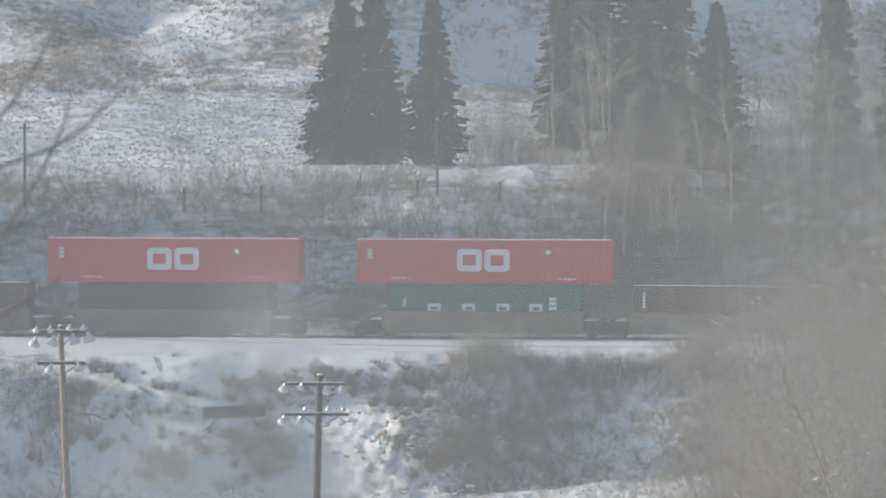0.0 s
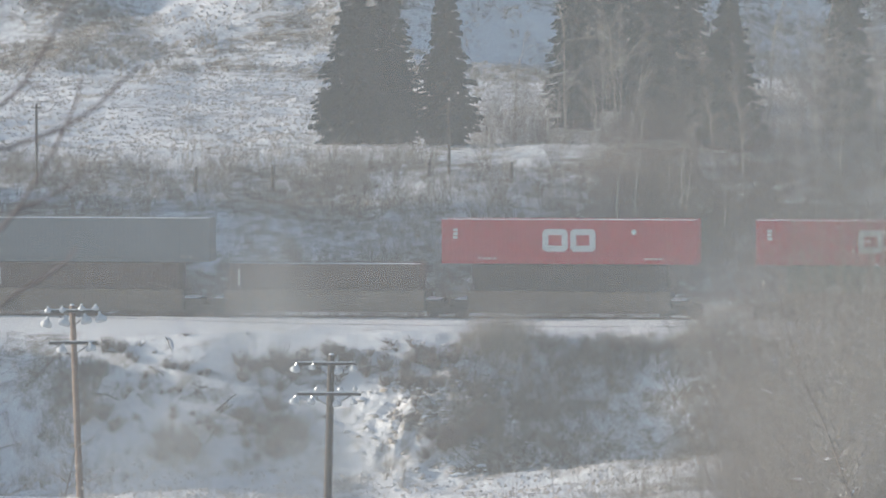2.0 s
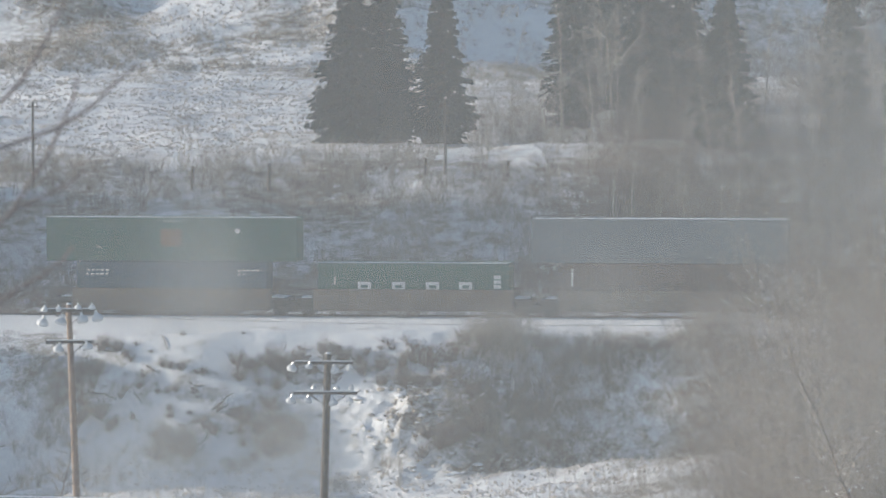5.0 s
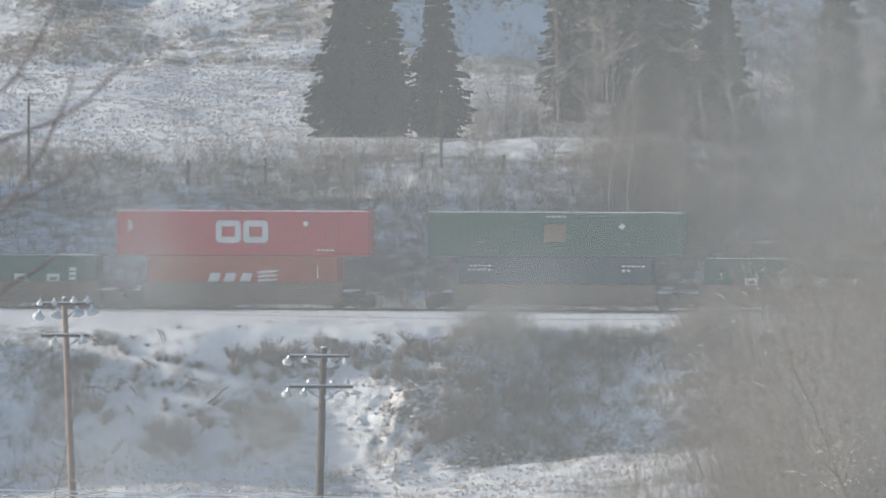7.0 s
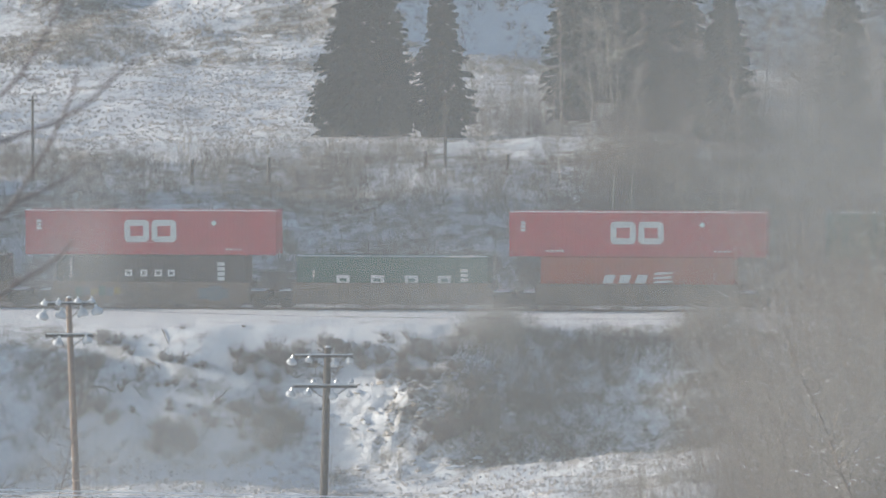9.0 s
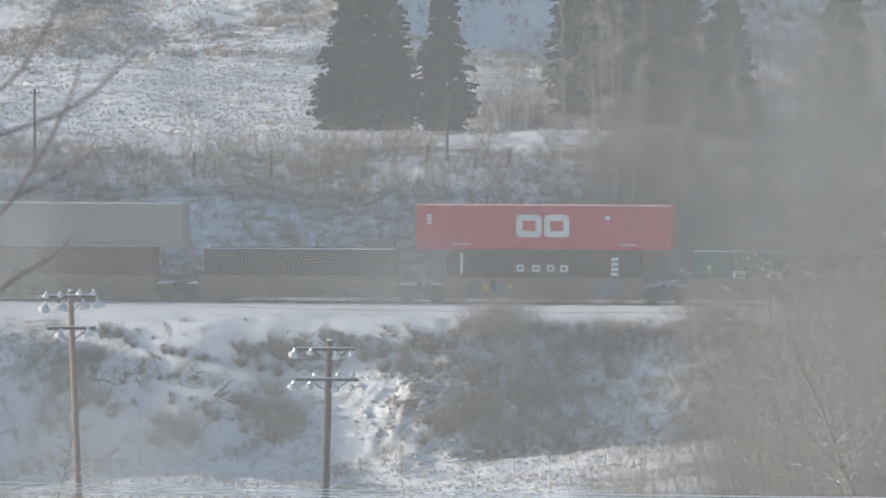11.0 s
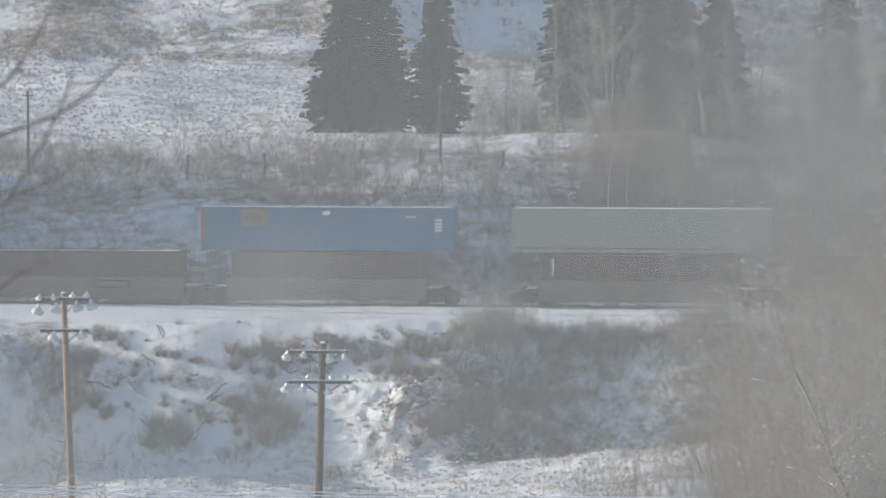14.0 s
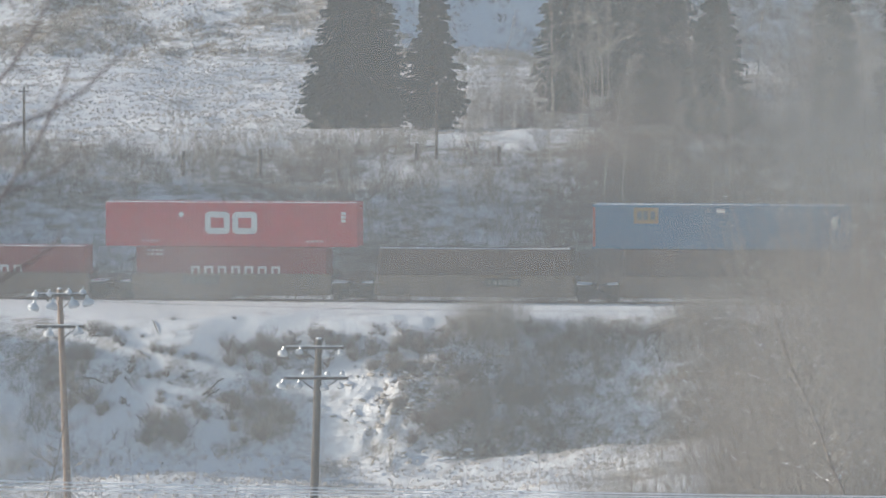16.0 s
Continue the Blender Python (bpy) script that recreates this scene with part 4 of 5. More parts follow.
def plant(thing, x, y, turn=0.0, size=1.0, sink=0.05):
    thing.matrix_basis = pose(x, y, float(height(x, y)) - sink, 0, 0, turn)
    thing.scale = (size, size, size)
    return thing


def copies(first, places):
    """The first thing and its copies, each at (x, y, turn, size)."""
    for k, (x, y, turn, size) in enumerate(places):
        ob = plant(first, x, y, turn, size) if k == 0 else copy_thing(first, pose(x, y, float(height(x, y)) - 0.05, 0, 0, turn))
        ob.scale = (size, size, size)


# dead branches lying on the embankment: their two ends, metres along and across the track, and thickness
DEAD_WOOD = [(-16.19, -12.93, -15.74, -12.70, 0.030), (-14.59, -13.22, -14.08, -13.31, 0.025), (-17.06, -13.16, -16.04, -13.92, 0.050), (-14.20, -14.39, -13.70, -14.64, 0.030), (-13.70, -14.64, -13.18, -14.57, 0.040),
             (-17.52, -14.82, -16.89, -15.57, 0.050), (-20.30, -14.29, -18.62, -14.94, 0.070), (-17.51, -15.99, -16.80, -16.78, 0.050), (-14.44, -16.91, -13.76, -17.36, 0.035), (-13.76, -17.36, -12.97, -17.89, 0.030),
             (-12.49, -15.91, -11.36, -14.80, 0.060), (-12.27, -15.98, -11.53, -15.40, 0.045), (-16.54, -10.68, -15.79, -12.44, 0.040), (-10.65, -13.21, -10.10, -13.56, 0.040), (-20.39, -11.55, -19.36, -11.87, 0.050),
             (-14.81, -15.28, -14.47, -15.39, 0.035), (-16.52, -13.83, -16.72, -13.48, 0.030), (-12.78, -17.81, -12.40, -17.22, 0.030)]


def build_dead_wood():
    rng = np.random.default_rng(97)
    for s0, n0, s1, n1, r in DEAD_WOOD:
        ends = [np.array([*world_of(s, n), 0.0]) for s, n in ((s0, n0), (s1, n1))]
        log = tagged(new("dead_branch"), "dark crooked dead branch lying on the snowy embankment", "branch", "dead branches")
        knots = []
        for k in range(5):
            q = ends[0] + (ends[1] - ends[0]) * k / 4 + rng.normal(0, 0.05, 3) * (0 < k < 4)
            q[2] = float(height(q[0], q[1])) + r * 0.8 + 0.05 * (0 < k < 4)
            knots.append(q)
        base = knots[0]
        stem = [(*(p - base), *(q - base), r * (1 - 0.14 * k), r * (1 - 0.14 * (k + 1))) for k, (p, q) in enumerate(zip(knots, knots[1:]))]
        v, f = strands(stem, 6)
        part("bough", from_arrays("bough", v, f, BARK_DARK, True), None, log)
        twigs = []
        for k in range(7):
            a = stem[int(rng.integers(0, 4))]
            o = np.array(a[:3]) * 0.5 + np.array(a[3:6]) * 0.5
            e = rng.normal(0, 0.16, 3)
            e[2] = abs(e[2]) + 0.03
            twigs.append((*o, *(o + e), r * 0.4, r * 0.15))
        v, f = strands(twigs, 4)
        part("twigs", from_arrays("twigs", v, f, TWIG_MAT), None, log)
        log.matrix_basis = pose(*base)


def build_willows():
    """The near thicket on the viewer's slope: taller towards the side where the slope climbs."""
    rng = np.random.default_rng(44)
    kinds = []
    for k in range(5):
        stem, twig = willow(rng, 10, 12)
        twig[:, 6:8] *= 0.75
        kinds.append(tree_of("willow", stem, twig, TWIG_GREY, TWIG_FINE, "tan leafless willow with frost on its fine twigs", "willow thicket", 0.022, k, 3.0))
    rows = [[] for _ in kinds]
    for k in range(160):
        y = rng.uniform(138, 225)
        side = 0.093 - 0.041 * rng.uniform(0, 1) ** 1.25
        drop = np.interp(side, [0.052, 0.055, 0.059, 0.064, 0.0685, 0.08, 0.092], [0.071, 0.065, 0.056, 0.0488, 0.045, 0.041, 0.0385]) + rng.uniform(0, 0.011)
        x = side * y
        high = 21 - drop * y - float(height(x, y))
        rows[k % 5].append((x, y, rng.uniform(0, 360), min(high / 8.6, 1.7)))
    for k in range(44):  # low shoots at the thicket's edge
        y = rng.uniform(170, 225)
        x = rng.uniform(0.026, 0.056) * y
        rows[k % 5].append((x, y, rng.uniform(0, 360), max(0.2, (21 - rng.uniform(0.08, 0.09) * y - float(height(x, y))) / 9.2)))
    for thing, places in zip(kinds, rows):
        copies(thing, places)


build_willows()
build_shrubs()
build_dead_wood()


def bare_tree(rng, tall, limbs=16, spread=0.5, r=None):
    """A slender bare tree: one trunk, limbs that rise from it, and fine twigs."""
    stem, twig = [], []
    r = r or tall * 0.0085
    p, d, steps, nodes = np.array([0.0, 0, -0.1]), np.array([0.0, 0, 1]), 12, []
    for k in range(steps):
        d = d + rng.normal(0, 0.075, 3)
        d[2] = max(d[2], 0.8)
        d /= np.linalg.norm(d)
        q = p + d * tall / steps
        stem.append((*p, *q, r, r * 0.86))
        nodes.append((p, q, r, k / steps))
        p, r = q, r * 0.86
    for _ in range(limbs):
        a0, b0, rr, h = nodes[int(rng.integers(4, steps))]
        o, a = a0 + (b0 - a0) * rng.uniform(0, 1), rng.uniform(0, 6.283)
        e = np.array([math.cos(a), math.sin(a), rng.uniform(0.3, 1.1)])
        e /= np.linalg.norm(e)
        n, r1 = tall * spread * rng.uniform(0.25, 0.6) * (1.25 - h), rr * 0.5
        for k in range(4):
            e = e + rng.normal(0, 0.16, 3)
            e /= np.linalg.norm(e)
            g = o + e * n / 4
            stem.append((*o, *g, r1, r1 * 0.75))
            for _ in range(6):
                o2 = o + (g - o) * rng.uniform(0, 1)
                e2 = e * 0.8 + rng.normal(0, 0.5, 3)
                e2 /= np.linalg.norm(e2)
                m = n * rng.uniform(0.12, 0.32)
                twig.append((*o2, *(o2 + e2 * m), r1 * 0.5, r1 * 0.2))
                e3 = e2 + rng.normal(0, 0.5, 3)
                o3 = o2 + e2 * m * 0.6
                twig.append((*o3, *(o3 + e3 * m * 0.5), r1 * 0.36, r1 * 0.15))
            o, r1 = g, r1 * 0.75
    return np.array(stem), np.array(twig)


BARK_WHITE = material("white_bark", (0.62, 0.58, 0.52), (0.3, 0.26, 0.22), 0.8, scale=1.2, fine=9, bump=0.2, vary=0.2)


def build_aspens():
    rng = np.random.default_rng(51)
    kinds = [tree_of("aspen", *bare_tree(rng, 11, 42, 0.55, 0.058), BARK_WHITE, TWIG_GREY, "slender pale-barked bare aspen among brush", "aspens", 0.16, k, 1.9) for k in range(4)]
    rows = [[] for _ in kinds]
    for k in range(86):
        s, n = rng.uniform(3.0, 40), rng.uniform(20, 95)
        x, y = world_of(s, n)
        rows[k % 4].append((x, y, rng.uniform(0, 360), rng.uniform(0.65, 1.15)))
    rows[1] += [(3.0, 402, 60, 0.55), (4.6, 399, 190, 0.6), (6.0, 404, 310, 0.66), (5.2, 395, 20, 0.5), (7.4, 393, 120, 0.7)]
    for thing, places in zip(kinds, rows):
        copies(thing, places)
    # thin stems along the bank behind the track
    thin = tree_of("young_aspen", *bare_tree(rng, 4.2, 9, 0.4, 0.04), BARK_WHITE, TWIG_GREY, "young pale bare aspen on the bank", "young aspens", 0.03, 9)
    rows = []
    for k in range(46):
        s, n = rng.uniform(-31, 12), rng.uniform(26, 44)
        x, y = world_of(s, n)
        rows.append((x, y, rng.uniform(0, 360), rng.uniform(0.6, 1.2)))
    copies(thin, rows)
    near = tree_of("sapling", *bare_tree(rng, 5.2, 10, 0.35, 0.03), BARK_PALE, TWIG, "thin pale sapling on the valley floor", "saplings by the poles", 0.05, 11)
    rows = []
    for k in range(26):
        s, n = rng.uniform(-24, 15), rng.uniform(-88, -46)
        x, y = world_of(s, n)
        rows.append((x, y, rng.uniform(0, 360), rng.uniform(0.6, 1.25)))
    copies(near, rows)
    # the frosted old aspen and the larger trees beside the near slope
    old = tree_of("old_aspen", *bare_tree(rng, 14, 22, 0.55, 0.13), BARK_PALE, BARK_PALE, "tall pale aspen with snow lying on crooked limbs", "aspens", 0.3, 4)
    copies(old, [(11.9, 397, 40, 1.0), (27.2, 405, 160, 1.0), (22.6, 399, 250, 0.95), (24.9, 394, 310, 0.9), (30.6, 396, 95, 0.95), (4.4, 409, 200, 0.62), (1.9, 412, 20, 0.55), (8.2, 400, 120, 0.8)])
    left = tree_of("bare_tree", *bare_tree(rng, 9.5, 26, 0.6, 0.07), TWIG_GREY, TWIG, "slim bare tree with frosted fine twigs on the near slope", "near bare trees", 0.08, 5)
    copies(left, [(-12.9, 150, 20, 1.0), (-12.1, 158, 150, 0.85), (-13.6, 162, 250, 1.1)])
    right = tree_of("bare_tree", *bare_tree(rng, 12, 40, 0.62, 0.08), TWIG_GREY, TWIG_FINE, "bare grey tree with wide limbs among willows", "near bare trees", 0.2, 6)
    copies(right, [(10.9, 137, 75, 0.82), (10.1, 134, 200, 0.7), (11.6, 133, 310, 0.8)])


build_aspens()


def spruce(rng, tall, wide, label):
    """A spruce: whorls of drooping boughs with gaps between them, each bough a spray of small needle sprigs."""
    thing = tagged(new("spruce"), label, "spruce", "spruces")
    v, f = strands([(0, 0, -0.3, 0, 0, tall * 0.5, tall * 0.016, tall * 0.009), (0, 0, tall * 0.5, 0, 0, tall * 0.99, tall * 0.009, 0.012)], 8)
    part("trunk", from_arrays("trunk", v, f, BARK_DARK, True), None, thing)
    boughs, z = [], tall * 0.025
    while z < tall * 0.985:
        h = z / tall
        reach = (wide * (1 - h) ** 0.88 * (0.5 + 0.5 * min(1, h * 6)) + 0.06) * rng.uniform(0.84, 1.1)
        for _ in range(int(15 + 15 * (1 - h))):
            boughs.append((rng.uniform(0, 6.283), reach * rng.uniform(0.6, 1.12), z + rng.uniform(-0.26, 0.26), rng.uniform(0.15, 0.42) * (1.1 - 0.8 * h), h))
        z += 0.3 + 0.14 * (1 - h)
    a, long, z0, droop, h = np.array(boughs).T
    c, s = np.cos(a), np.sin(a)
    rods = np.stack([0 * c, 0 * c, z0, c * long * 0.92, s * long * 0.92, z0 - droop * long * 0.75, 0.025 * (1 - h) + 0.008, 0 * c + 0.005], axis=1)
    count = np.maximum(4, (long / 0.12).astype(int))
    who = np.repeat(np.arange(len(a)), count)
    t = rng.uniform(0.08, 1.0, len(who)) ** 0.8
    a, long, z0, droop, c, s = (q[who] for q in (a, long, z0, droop, c, s))
    px, py = c * long * t, s * long * t
    pz = z0 - droop * long * t * t + 0.3 * long * np.clip(t - 0.78, 0, 1)
    base = np.stack([px, py, pz], axis=1)
    sprigs = []
    for g in (-1, 1, -1, 1):
        ang = a + g * rng.uniform(0.25, 1.0, len(a))
        side = np.minimum((0.2 + 0.34 * (1 - t)) * rng.uniform(0.6, 1.3, len(a)), 0.25 + 0.4 * long)
        tip = base + np.stack([np.cos(ang) * side, np.sin(ang) * side, -rng.uniform(0.0, 0.22, len(a))], axis=1)
        wide_ = rng.uniform(0.05, 0.09, len(a))
        p0 = base + np.stack([-np.sin(ang) * wide_, np.cos(ang) * wide_, 0.09 + 0 * a], axis=1)
        p1 = base + np.stack([np.sin(ang) * wide_, -np.cos(ang) * wide_, -0.14 + 0 * a], axis=1)
        sprigs.append(np.stack([p0, p1, tip], axis=1))
    verts = np.concatenate(sprigs).reshape(-1, 3)
    part("crown", from_arrays("crown", verts, np.arange(len(verts)).reshape(-1, 3), NEEDLES), None, thing)
    v, f = strands(rods, 4)
    part("branches", from_arrays("branches", v, f, BARK_DARK), None, thing)
    keep = (rng.uniform(0, 1, len(a)) < 0.014) & (t > 0.55)
    w = rng.uniform(0.05, 0.13, keep.sum())
    bx, by, bz = px[keep], py[keep], pz[keep]
    caps = np.stack([bx - c[keep] * w, by - s[keep] * w, bz + 0.07, bx + c[keep] * w, by + s[keep] * w, bz + 0.055, w * 0.55, w * 0.4], axis=1)
    v, f = strands(caps, 5)
    part("snow", from_arrays("snow", v, f, SNOW), None, thing, "clots of snow on the boughs")
    return thing


def build_spruces():
    rng = np.random.default_rng(61)
    for x, y, tall, wide in ((-7.15, 402.5, 13.3, 4.1), (-4.95, 404, 14.4, 3.7), (-0.6, 404.5, 13.0, 3.1), (9.3, 414, 18.5, 2.9), (14.5, 404, 17.5, 3.6),
                             (19.6, 392, 12.2, 3.3), (12.0, 428, 17.5, 3.4), (17.9, 430, 17.0, 3.4), (29.4, 412, 16.5, 2.8), (33.6, 400, 15.0, 3.0)):
        plant(spruce(rng, tall, wide, "tall dark green spruce standing in snow by the field"), x, y, rng.uniform(0, 360))


build_spruces()


# ---- poles, posts and wires ----
PORCELAIN = material("porcelain", (0.75, 0.76, 0.77), (0.6, 0.62, 0.64), 0.25, scale=8, bump=0.05)


def bell(bm, x, y, z, r, tilt=0.0):
    """A bell-shaped insulator that hangs from a pin."""
    m = pose(x, y, z, 0, tilt, 0)
    for z0, z1, r0, r1 in ((-0.95, -0.55, 0.7, 1.0), (-0.55, -0.1, 1.0, 0.85), (-0.1, 0.3, 0.85, 0.4), (0.3, 0.85, 0.28, 0.22)):
        rod(bm, m @ Vector((0, 0, z0 * r)), m @ Vector((0, 0, z1 * r)), r0 * r, r1 * r, 12)
    return bm


def telegraph_pole(label, wood, tall, r0, r1, lean, arms, bells, pins, braces):
    """A line pole: arms (height from the top, x0, x1), hanging bells and upright pins (x, drop, radius), braces."""
    pole = tagged(new("telegraph_pole"), label, "pole", "telegraph poles")
    part("shaft", rod(bmesh.new(), (-lean * tall, 0, 0), (0, 0, tall), r0, r1, 14), wood, pole)
    part("pole_cap", rod(bmesh.new(), (0, 0, tall - 0.01), (0, 0, tall + 0.05), r1 * 0.98, r1 * 0.5, 14), SNOW, pole, "snow on the pole's top")
    made = []
    for drop, x0, x1 in arms:
        arm = part("crossarm", boxed(x0, x1, -r1 - 0.12, -r1 + 0.01, tall - drop - 0.045, tall - drop + 0.045, bevel=0.012), TIMBER, pole)
        part("arm_snow", boxed(x0 + 0.04, x1 - 0.04, -r1 - 0.11, -r1, tall - drop + 0.04, tall - drop + 0.07, bevel=0.012), SNOW, arm, "snow along the crossarm")
        made.append((drop, arm))
    for rows, name, y, label in ((bells, "insulator", -0.16, "white bell-shaped insulator"), (pins, "insulator_pin", -0.05, "upright insulator on the crossarm")):
        for x, drop, r in rows:
            arm = min(made, key=lambda a: abs(a[0] - drop + 0.12))[1]
            part(name, bell(bmesh.new(), x, -r1 + y, tall - drop, r, 0 if y > -0.1 else (12 if x < 0 else -12)), PORCELAIN, arm, label)
    for x, drop, foot in braces:
        part("brace", rod(bmesh.new(), (x, -r1 - 0.1, tall - drop), (math.copysign(r1 * 0.7, x), -r1 - 0.02, tall - foot), 0.016, sides=6), STEEL_DARK, pole)
    return pole


def build_poles():
    a = telegraph_pole("tan timber telegraph pole with two crossarms of white insulators", TIMBER_PALE, 10.4, 0.135, 0.085, -0.036,
                       [(0.17, -0.8, 0.85), (1.12, -0.7, 0.74)],
                       [(-0.76, 0.46, 0.19), (-0.22, 0.42, 0.19), (0.4, 0.37, 0.19), (0.84, 0.32, 0.19), (-0.3, 1.26, 0.17), (0.54, 1.2, 0.17)],
                       [(-0.72, 0.1, 0.12), (-0.3, 0.09, 0.12), (0.28, 0.04, 0.12), (0.7, 0.04, 0.12)],
                       [(-0.5, 0.2, 0.6), (0.5, 0.2, 0.6), (-0.5, 1.15, 1.5), (0.5, 1.15, 1.5)])
    a.matrix_basis = pose(-11.46, 165, 1.0, 0, 0, 4)
    b = telegraph_pole("dark weathered telegraph pole with two crossarms of white insulators", TIMBER, 9.4, 0.15, 0.105, 0.03,
                       [(0.26, -1.02, 0.78), (1.17, -1.02, 0.9)],
                       [(-1.05, 0.36, 0.16), (-0.54, 0.32, 0.12), (0.22, 0.42, 0.15), (0.67, 0.37, 0.12), (-1.08, 1.33, 0.16), (-0.58, 1.33, 0.14), (0.17, 1.4, 0.15), (0.68, 1.36, 0.12)],
                       [(-0.42, 0.98, 0.08), (0.28, 0.98, 0.09), (0.72, 0.98, 0.09)],
                       [(-0.55, 0.28, 0.62), (0.6, 0.28, 0.62), (-0.55, 1.2, 1.55), (0.6, 1.2, 1.55)])
    b.matrix_basis = pose(-3.68, 165, 0.5, 0, 0, -4)
    for ob in (a, b):
        x, y, z = ob.matrix_basis.translation
        part("footing", rod(bmesh.new(), (0.37 if ob is a else -0.28, 0, float(height(x, y)) - z - 0.3), (0.37 if ob is a else -0.28, 0, 0.1), 0.165, 0.16, 14), TIMBER, ob)
    # a plain line on the far side of the track, and old fence posts along the field
    for x, y, top in ((-0.32, 384, 13.0), (-29.4, 388, 12.7)):
        foot = float(height(x, y))
        tall = top - foot
        p = tagged(new("line_pole"), "slim weathered timber pole rising from the brush", "pole", "far poles")
        part("shaft", rod(bmesh.new(), (0, 0, -0.3), (0, 0, tall), 0.12, 0.09, 10), TIMBER, p)
        part("crossarm", boxed(-0.35, 0.35, -0.16, -0.08, tall - 0.35, tall - 0.27, bevel=0.01), TIMBER, p)
        part("insulator", bell(bmesh.new(), 0, 0, tall + 0.08, 0.1), PORCELAIN, p, "white insulator on top")
        p.matrix_basis = pose(x, y, foot, 0, 0, 5)
    for x, y, top in ((-7.27, 385, 8.4), (-1.74, 384.5, 8.85), (4.0, 384, 8.65), (-18.1, 385.5, 8.3), (-12.7, 385.5, 8.45)):
        foot = float(height(x, y))
        tall = max(1.0, top - foot)
        p = tagged(new("fence_post"), "grey weathered fence post on the field's edge", "post", "fence posts")
        part("post", rod(bmesh.new(), (0, 0, -0.3), (0.05, 0, tall), 0.13, 0.12, 8), TIMBER, p)
        part("post_snow", rod(bmesh.new(), (0.05, 0, tall - 0.01), (0.05, 0, tall + 0.07), 0.12, 0.06, 8), SNOW, p, "snow on the post's top")
        p.matrix_basis = pose(x, y, foot, 0, 0, 5)


build_poles()


def wire(points, r, mat, label):
    cu = bpy.data.curves.new("wire", "CURVE")
    cu.dimensions, cu.bevel_depth, cu.bevel_resolution = "3D", r, 1
    sp = cu.splines.new("POLY")
    sp.points.add(len(points) - 1)
    for p, q in zip(sp.points, points):
        p.co = (*q, 1)
    cu.materials.append(mat)
    tmp = bpy.data.objects.new("wire", cu)
    me = bpy.data.meshes.new_from_object(tmp)
    bpy.data.objects.remove(tmp)
    return tagged(new("wire", me), label, "wire", "overhead wires", "structure")


def build_wires():
    for z0, z1, y0 in ((13.52, 13.4, 80), (13.44, 13.335, 80.2), (13.36, 13.275, 80.4)):
        wire([(-60 + 4 * k, y0, (z0 + z1) / 2 + (z1 - z0) * (-60 + 4 * k + 3.2) / 6.4 * 0.98 + 0.0006 * ((-60 + 4 * k) ** 2)) for k in range(31)], 0.009, SNOW, "frost-covered wire over the near slope")


def thin_line():
    """One thin dark wire that crosses the view beyond the poles."""
    wire([(-24 + 2 * k, 170, 10.42 + 0.0011 * (-24 + 2 * k - 6) ** 2) for k in range(29)], 0.006, STEEL_DARK, "thin dark wire across the valley")


def near_branch():
    """A twig of a tree beside the viewer, reaching into the view."""
    tree = tagged(new("near_tree"), "bare grey-brown tree beside the viewpoint with thin twigs", "tree")
    y = 18.0
    runs = [[(-1.75, 20.43), (-1.45, 20.47), (-1.283, 20.53), (-1.17, 20.6), (-1.1, 20.67), (-1.025, 20.74)],
            [(-1.75, 20.4), (-1.45, 20.637), (-1.41, 20.684), (-1.357, 20.767), (-1.31, 20.85), (-1.28, 20.91), (-1.25, 20.98)],
            [(-1.75, 19.9), (-1.45, 20.25), (-1.337, 20.425), (-1.28, 20.54), (-1.245, 20.62), (-1.23, 20.69)],
            [(-1.45, 20.25), (-1.37, 20.285), (-1.28, 20.33), (-1.21, 20.385)],
            [(-1.8, 19.7), (-1.45, 19.98), (-1.36, 20.03), (-1.3, 20.075), (-1.265, 20.12)],
            [(-1.41, 20.684), (-1.37, 20.667), (-1.33, 20.667)]]
    for k, run in enumerate(runs):
        bm, back = bmesh.new(), y + 0.1 * (1 if k == 5 else k)
        for i, (a, b) in enumerate(zip(run, run[1:])):
            t0, t1 = i / (len(run) - 1), (i + 1) / (len(run) - 1)
            r = 0.0078 if k < 5 else 0.005
            rod(bm, (a[0], back, a[1]), (b[0], back, b[1]), r * (1 - 0.55 * t0), r * (1 - 0.55 * t1), 7)
            bmesh.ops.create_icosphere(bm, subdivisions=1, radius=r * (1.25 - 0.5 * t1), matrix=Matrix.Translation((b[0], back, b[1])))
        part("branch", bm, BARK_NEAR, tree)
    trunk = bmesh.new()
    foot = float(height(-2.4, y))
    for a, b, r0, r1 in (((-2.4, y, foot - 0.2), (-2.3, y, 19.3), 0.1, 0.08), ((-2.3, y, 19.3), (-2.15, y + 0.2, 22.5), 0.08, 0.05), ((-2.3, y, 19.2), (-1.8, y + 0.4, 19.7), 0.03, 0.014),
                         ((-2.27, y, 19.6), (-1.75, y + 0.2, 19.9), 0.028, 0.013), ((-2.25, y + 0.05, 20.1), (-1.75, y, 20.43), 0.026, 0.012), ((-2.25, y + 0.05, 20.05), (-1.75, y + 0.1, 20.4), 0.026, 0.012)):
        rod(trunk, a, b, r0, r1, 10)
    part("trunk", trunk, BARK_NEAR, tree)


BARK_NEAR = material("grey_brown_bark", (0.2, 0.165, 0.16), (0.13, 0.11, 0.105), 0.8, scale=14, fine=120, bump=0.2)
build_wires()
thin_line()
near_branch()


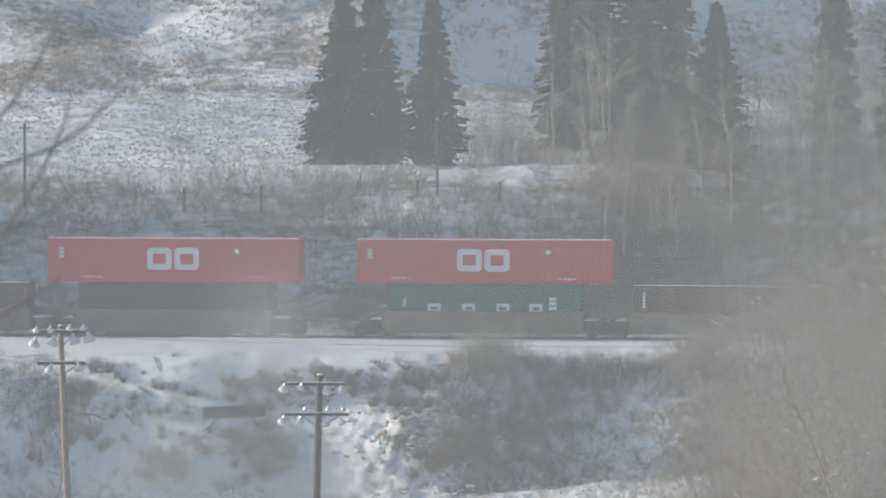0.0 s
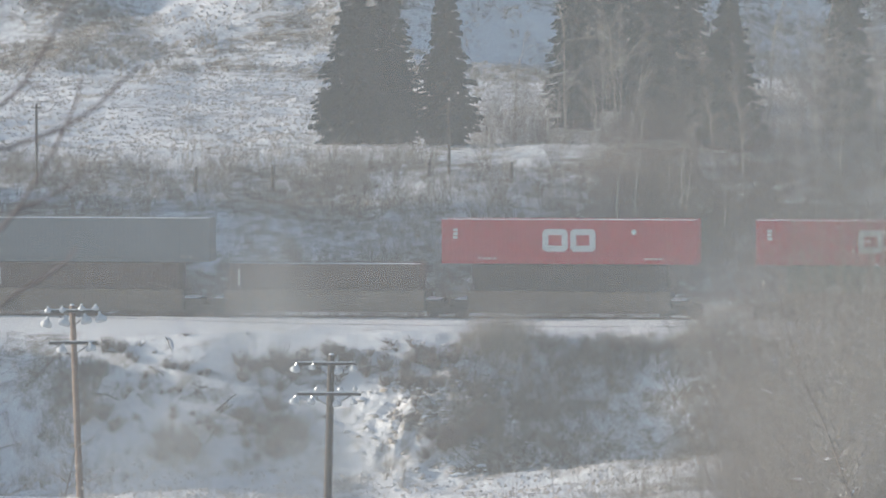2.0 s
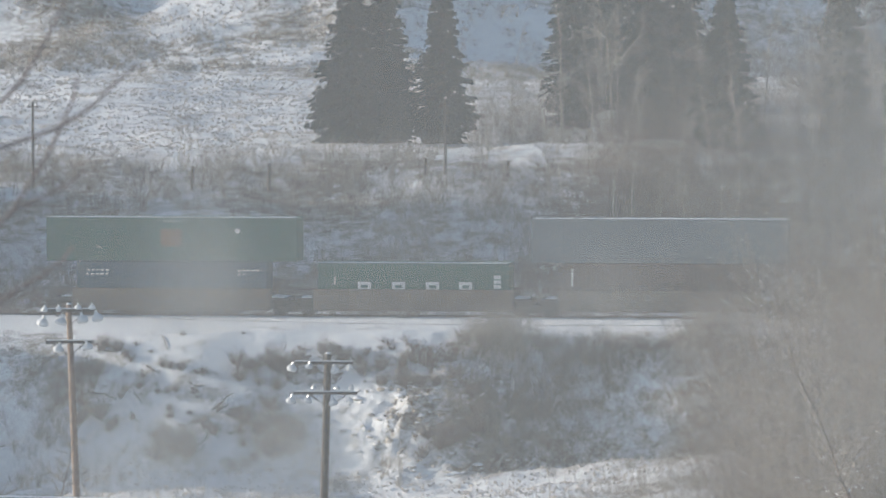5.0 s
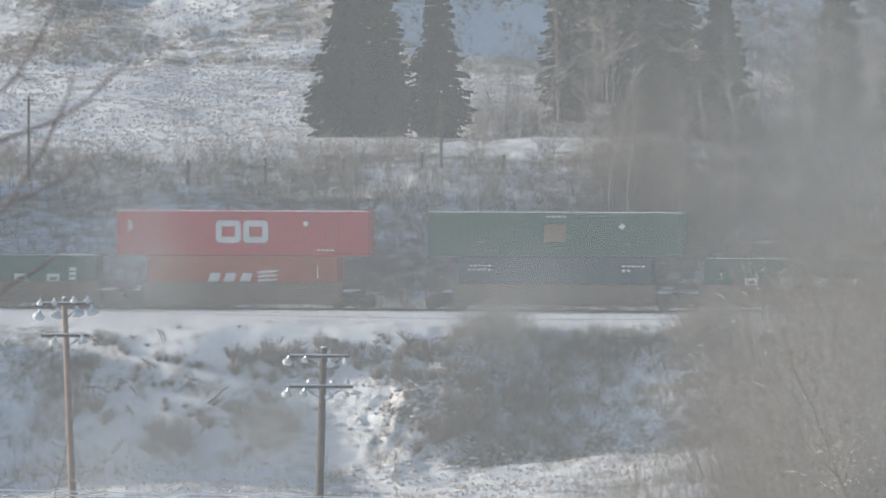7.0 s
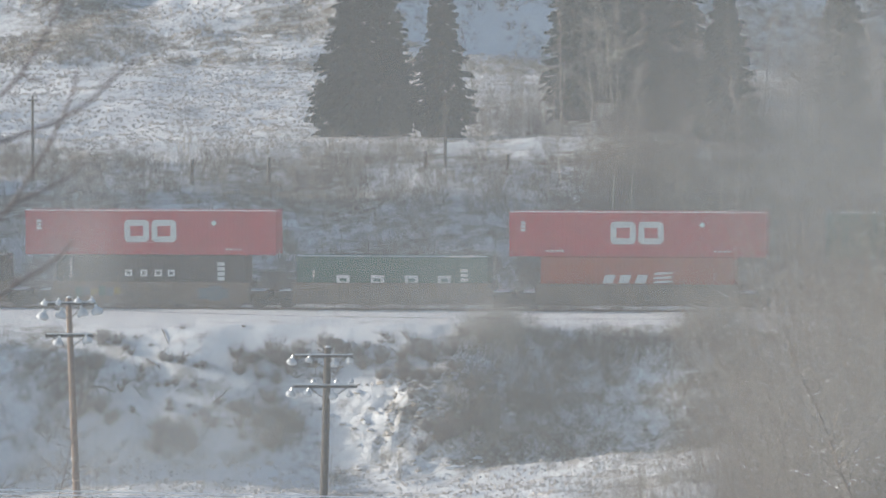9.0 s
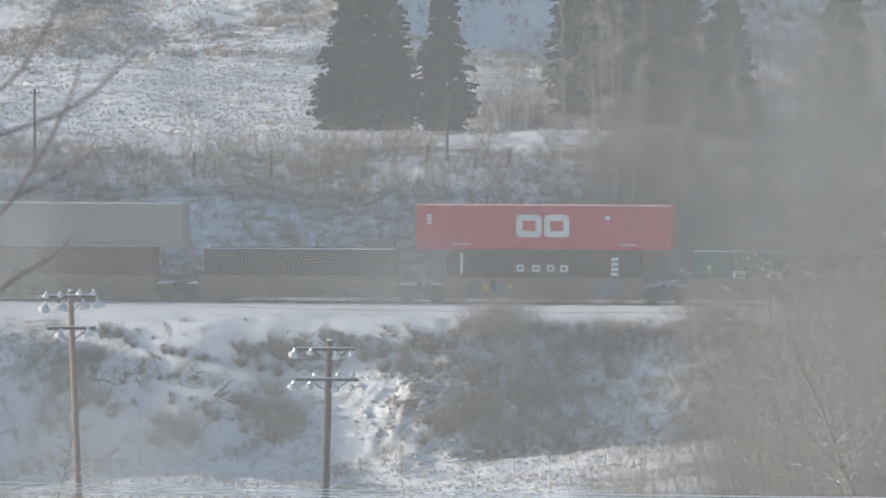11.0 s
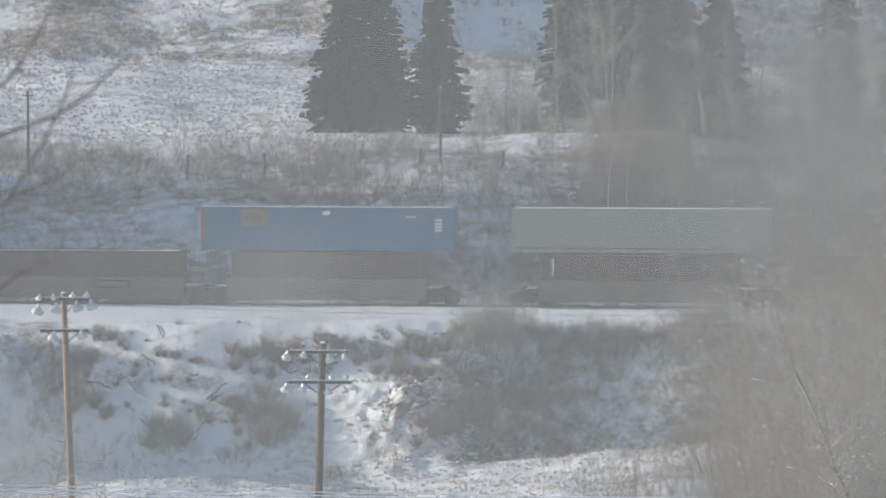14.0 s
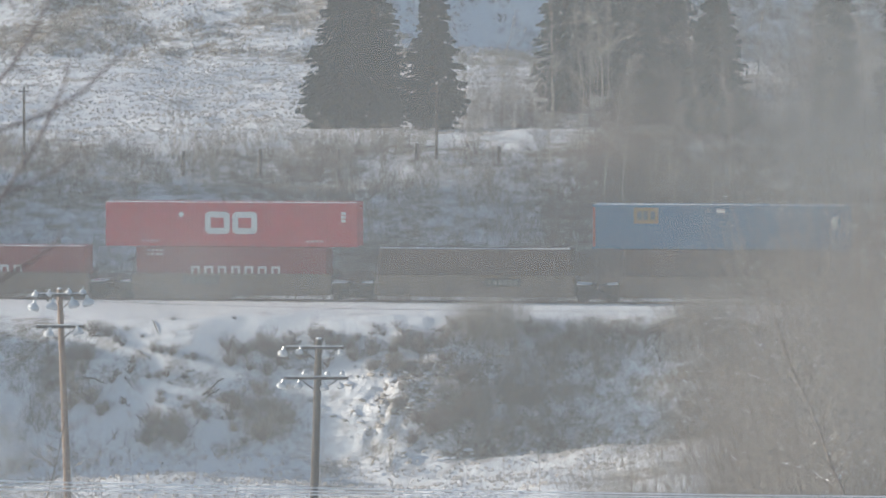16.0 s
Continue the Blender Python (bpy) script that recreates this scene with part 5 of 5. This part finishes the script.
# ---- mist, as translucent sheets that lay haze over what is behind ----
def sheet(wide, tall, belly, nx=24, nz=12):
    """A thin sheet in place of a depth of mist; it bellies towards the viewer, about its middle."""
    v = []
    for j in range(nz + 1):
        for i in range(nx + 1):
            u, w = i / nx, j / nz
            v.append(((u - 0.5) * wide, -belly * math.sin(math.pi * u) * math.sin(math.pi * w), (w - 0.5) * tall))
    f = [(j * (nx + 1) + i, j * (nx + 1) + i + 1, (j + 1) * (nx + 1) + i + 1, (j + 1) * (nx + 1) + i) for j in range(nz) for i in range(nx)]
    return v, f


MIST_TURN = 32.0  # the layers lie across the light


def mist_sheet(y, z, wide, tall, belly, mat, label):
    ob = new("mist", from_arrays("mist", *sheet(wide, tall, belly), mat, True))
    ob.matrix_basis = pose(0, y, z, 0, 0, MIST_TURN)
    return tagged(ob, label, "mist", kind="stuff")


# these sheets carry all the haze; the air itself holds none
VEIL = mist_sheet_material("thin_mist", 0.21, 0.05, 0.2, 0.8, False, 0.135)
VEIL_NEAR = mist_sheet_material("near_mist", 0.15, 0.3, 0.2, 0.8, False, 0.1)
# the nearest sheet is added to pale the near branch
mist_sheet(12, 20.5, 7, 6, 0.3, VEIL_NEAR, "faint sheet of mist added close to the viewpoint as haze")
mist_sheet(112, 20, 60, 80, 4, VEIL, "sheet of thin pale mist laid over the valley as haze")
mist_sheet(240, 26, 90, 84, 4, VEIL, "sheet of thin pale mist laid over the valley as haze")

STEAM = mist_sheet_material("steam", 0.22, 0.15, 0.28, 0.68, True, 0.06)
# steam again, with the hill's shade put into a darker grey
STEAM_SHADED = mist_sheet_material("grey_smoke", 0.32, 0.12, 0.25, 0.65, True, 0.1, 0.165)
# haze on a sheet before the willows, to pale and flatten them
HAZE = mist_sheet_material("willow_haze", 0.12, 0.15, 0.28, 0.68, True, 0.03, 0.3)
PUFFS = []


def steam(y, wide, tall, lobes, rows, label, mat=None):
    """A drifting cloud of one or two soft bellied layers; rows of seconds and its place."""
    cloud = tagged(new("steam_cloud"), label, "steam", "drifting steam")
    for dx, dy, dz, f in ((0, 0, 0, 1.0), (0.14, 4.0, 0.1, 0.8))[:lobes]:
        lobe = part("lobe", from_arrays("lobe", *sheet(wide * f, tall * f, wide * 0.1, 16, 10), mat or STEAM, True), None, cloud)
        lobe.location = (dx * wide, dy, dz * tall)
    PUFFS.append((cloud, y, rows))


steam(262, 30, 24, 2, [(0, 25, 13), (4, 21.5, 12), (8, 17.5, 12.5), (12, 16.5, 12), (16, 19, 13)], "steam drifting over the trees, greyed for shade", STEAM_SHADED)
steam(128, 12, 8, 1, [(0, 8.6, 12.3), (6, 9.0, 12.2), (11, 8.7, 12.0), (16, 9.2, 12.3)], "thin haze sheet in front of the willow thicket", HAZE)
steam(285, 20, 13, 2, [(0, -16.5, -4), (4, -18, -4.5), (9, -21, -5), (16, -28, -5)], "pale steam rising from the valley floor")
steam(288, 11, 13, 2, [(0, -9.5, 3), (2, -10.2, 4), (4, -12, 5), (9, -20, 6), (16, -32, 7)], "pale steam drifting across the train")
steam(284, 15, 10, 2, [(0, -7, -4.5), (3, -8.5, -4.5), (7, -10.5, -3.5), (10, -15, -4), (16, -26, -6)], "pale steam rising from the valley floor")
steam(290, 14, 9, 1, [(0, 17, 5), (4, 9, 5), (7, 2.5, 4.5), (9.5, -1, 4.5), (13, -8, 5), (16, -15, 5)], "thin steam drifting across the train")


# ---- what moves ----
def train_way(t):
    return 12.2387 * t + 0.01257 * t * t


def motions():
    times = [0, 1 / 30, 2 / 30, 2, 4, 6, 8, 10, 12, 14, 16 - 2 / 30, 16 - 1 / 30, 16]
    for thing, s, z in TRAIN:
        walk(thing, [(t, on_track(s + train_way(t), z)) for t in times])
    beats = [16 * k / 336 for k in range(337)]
    turns = [(t, math.degrees(train_way(t) / 0.46)) for t in beats]
    for wheels, x in WHEELS:
        walk(wheels, [(t, pose(x, 0, 0.46, 0, a % 360.0, 0)) for t, a in turns])
    for cloud, y, rows in PUFFS:
        walk(cloud, [(t, pose(x, y, z, 0, 0, MIST_TURN)) for t, x, z in rows])


motions()
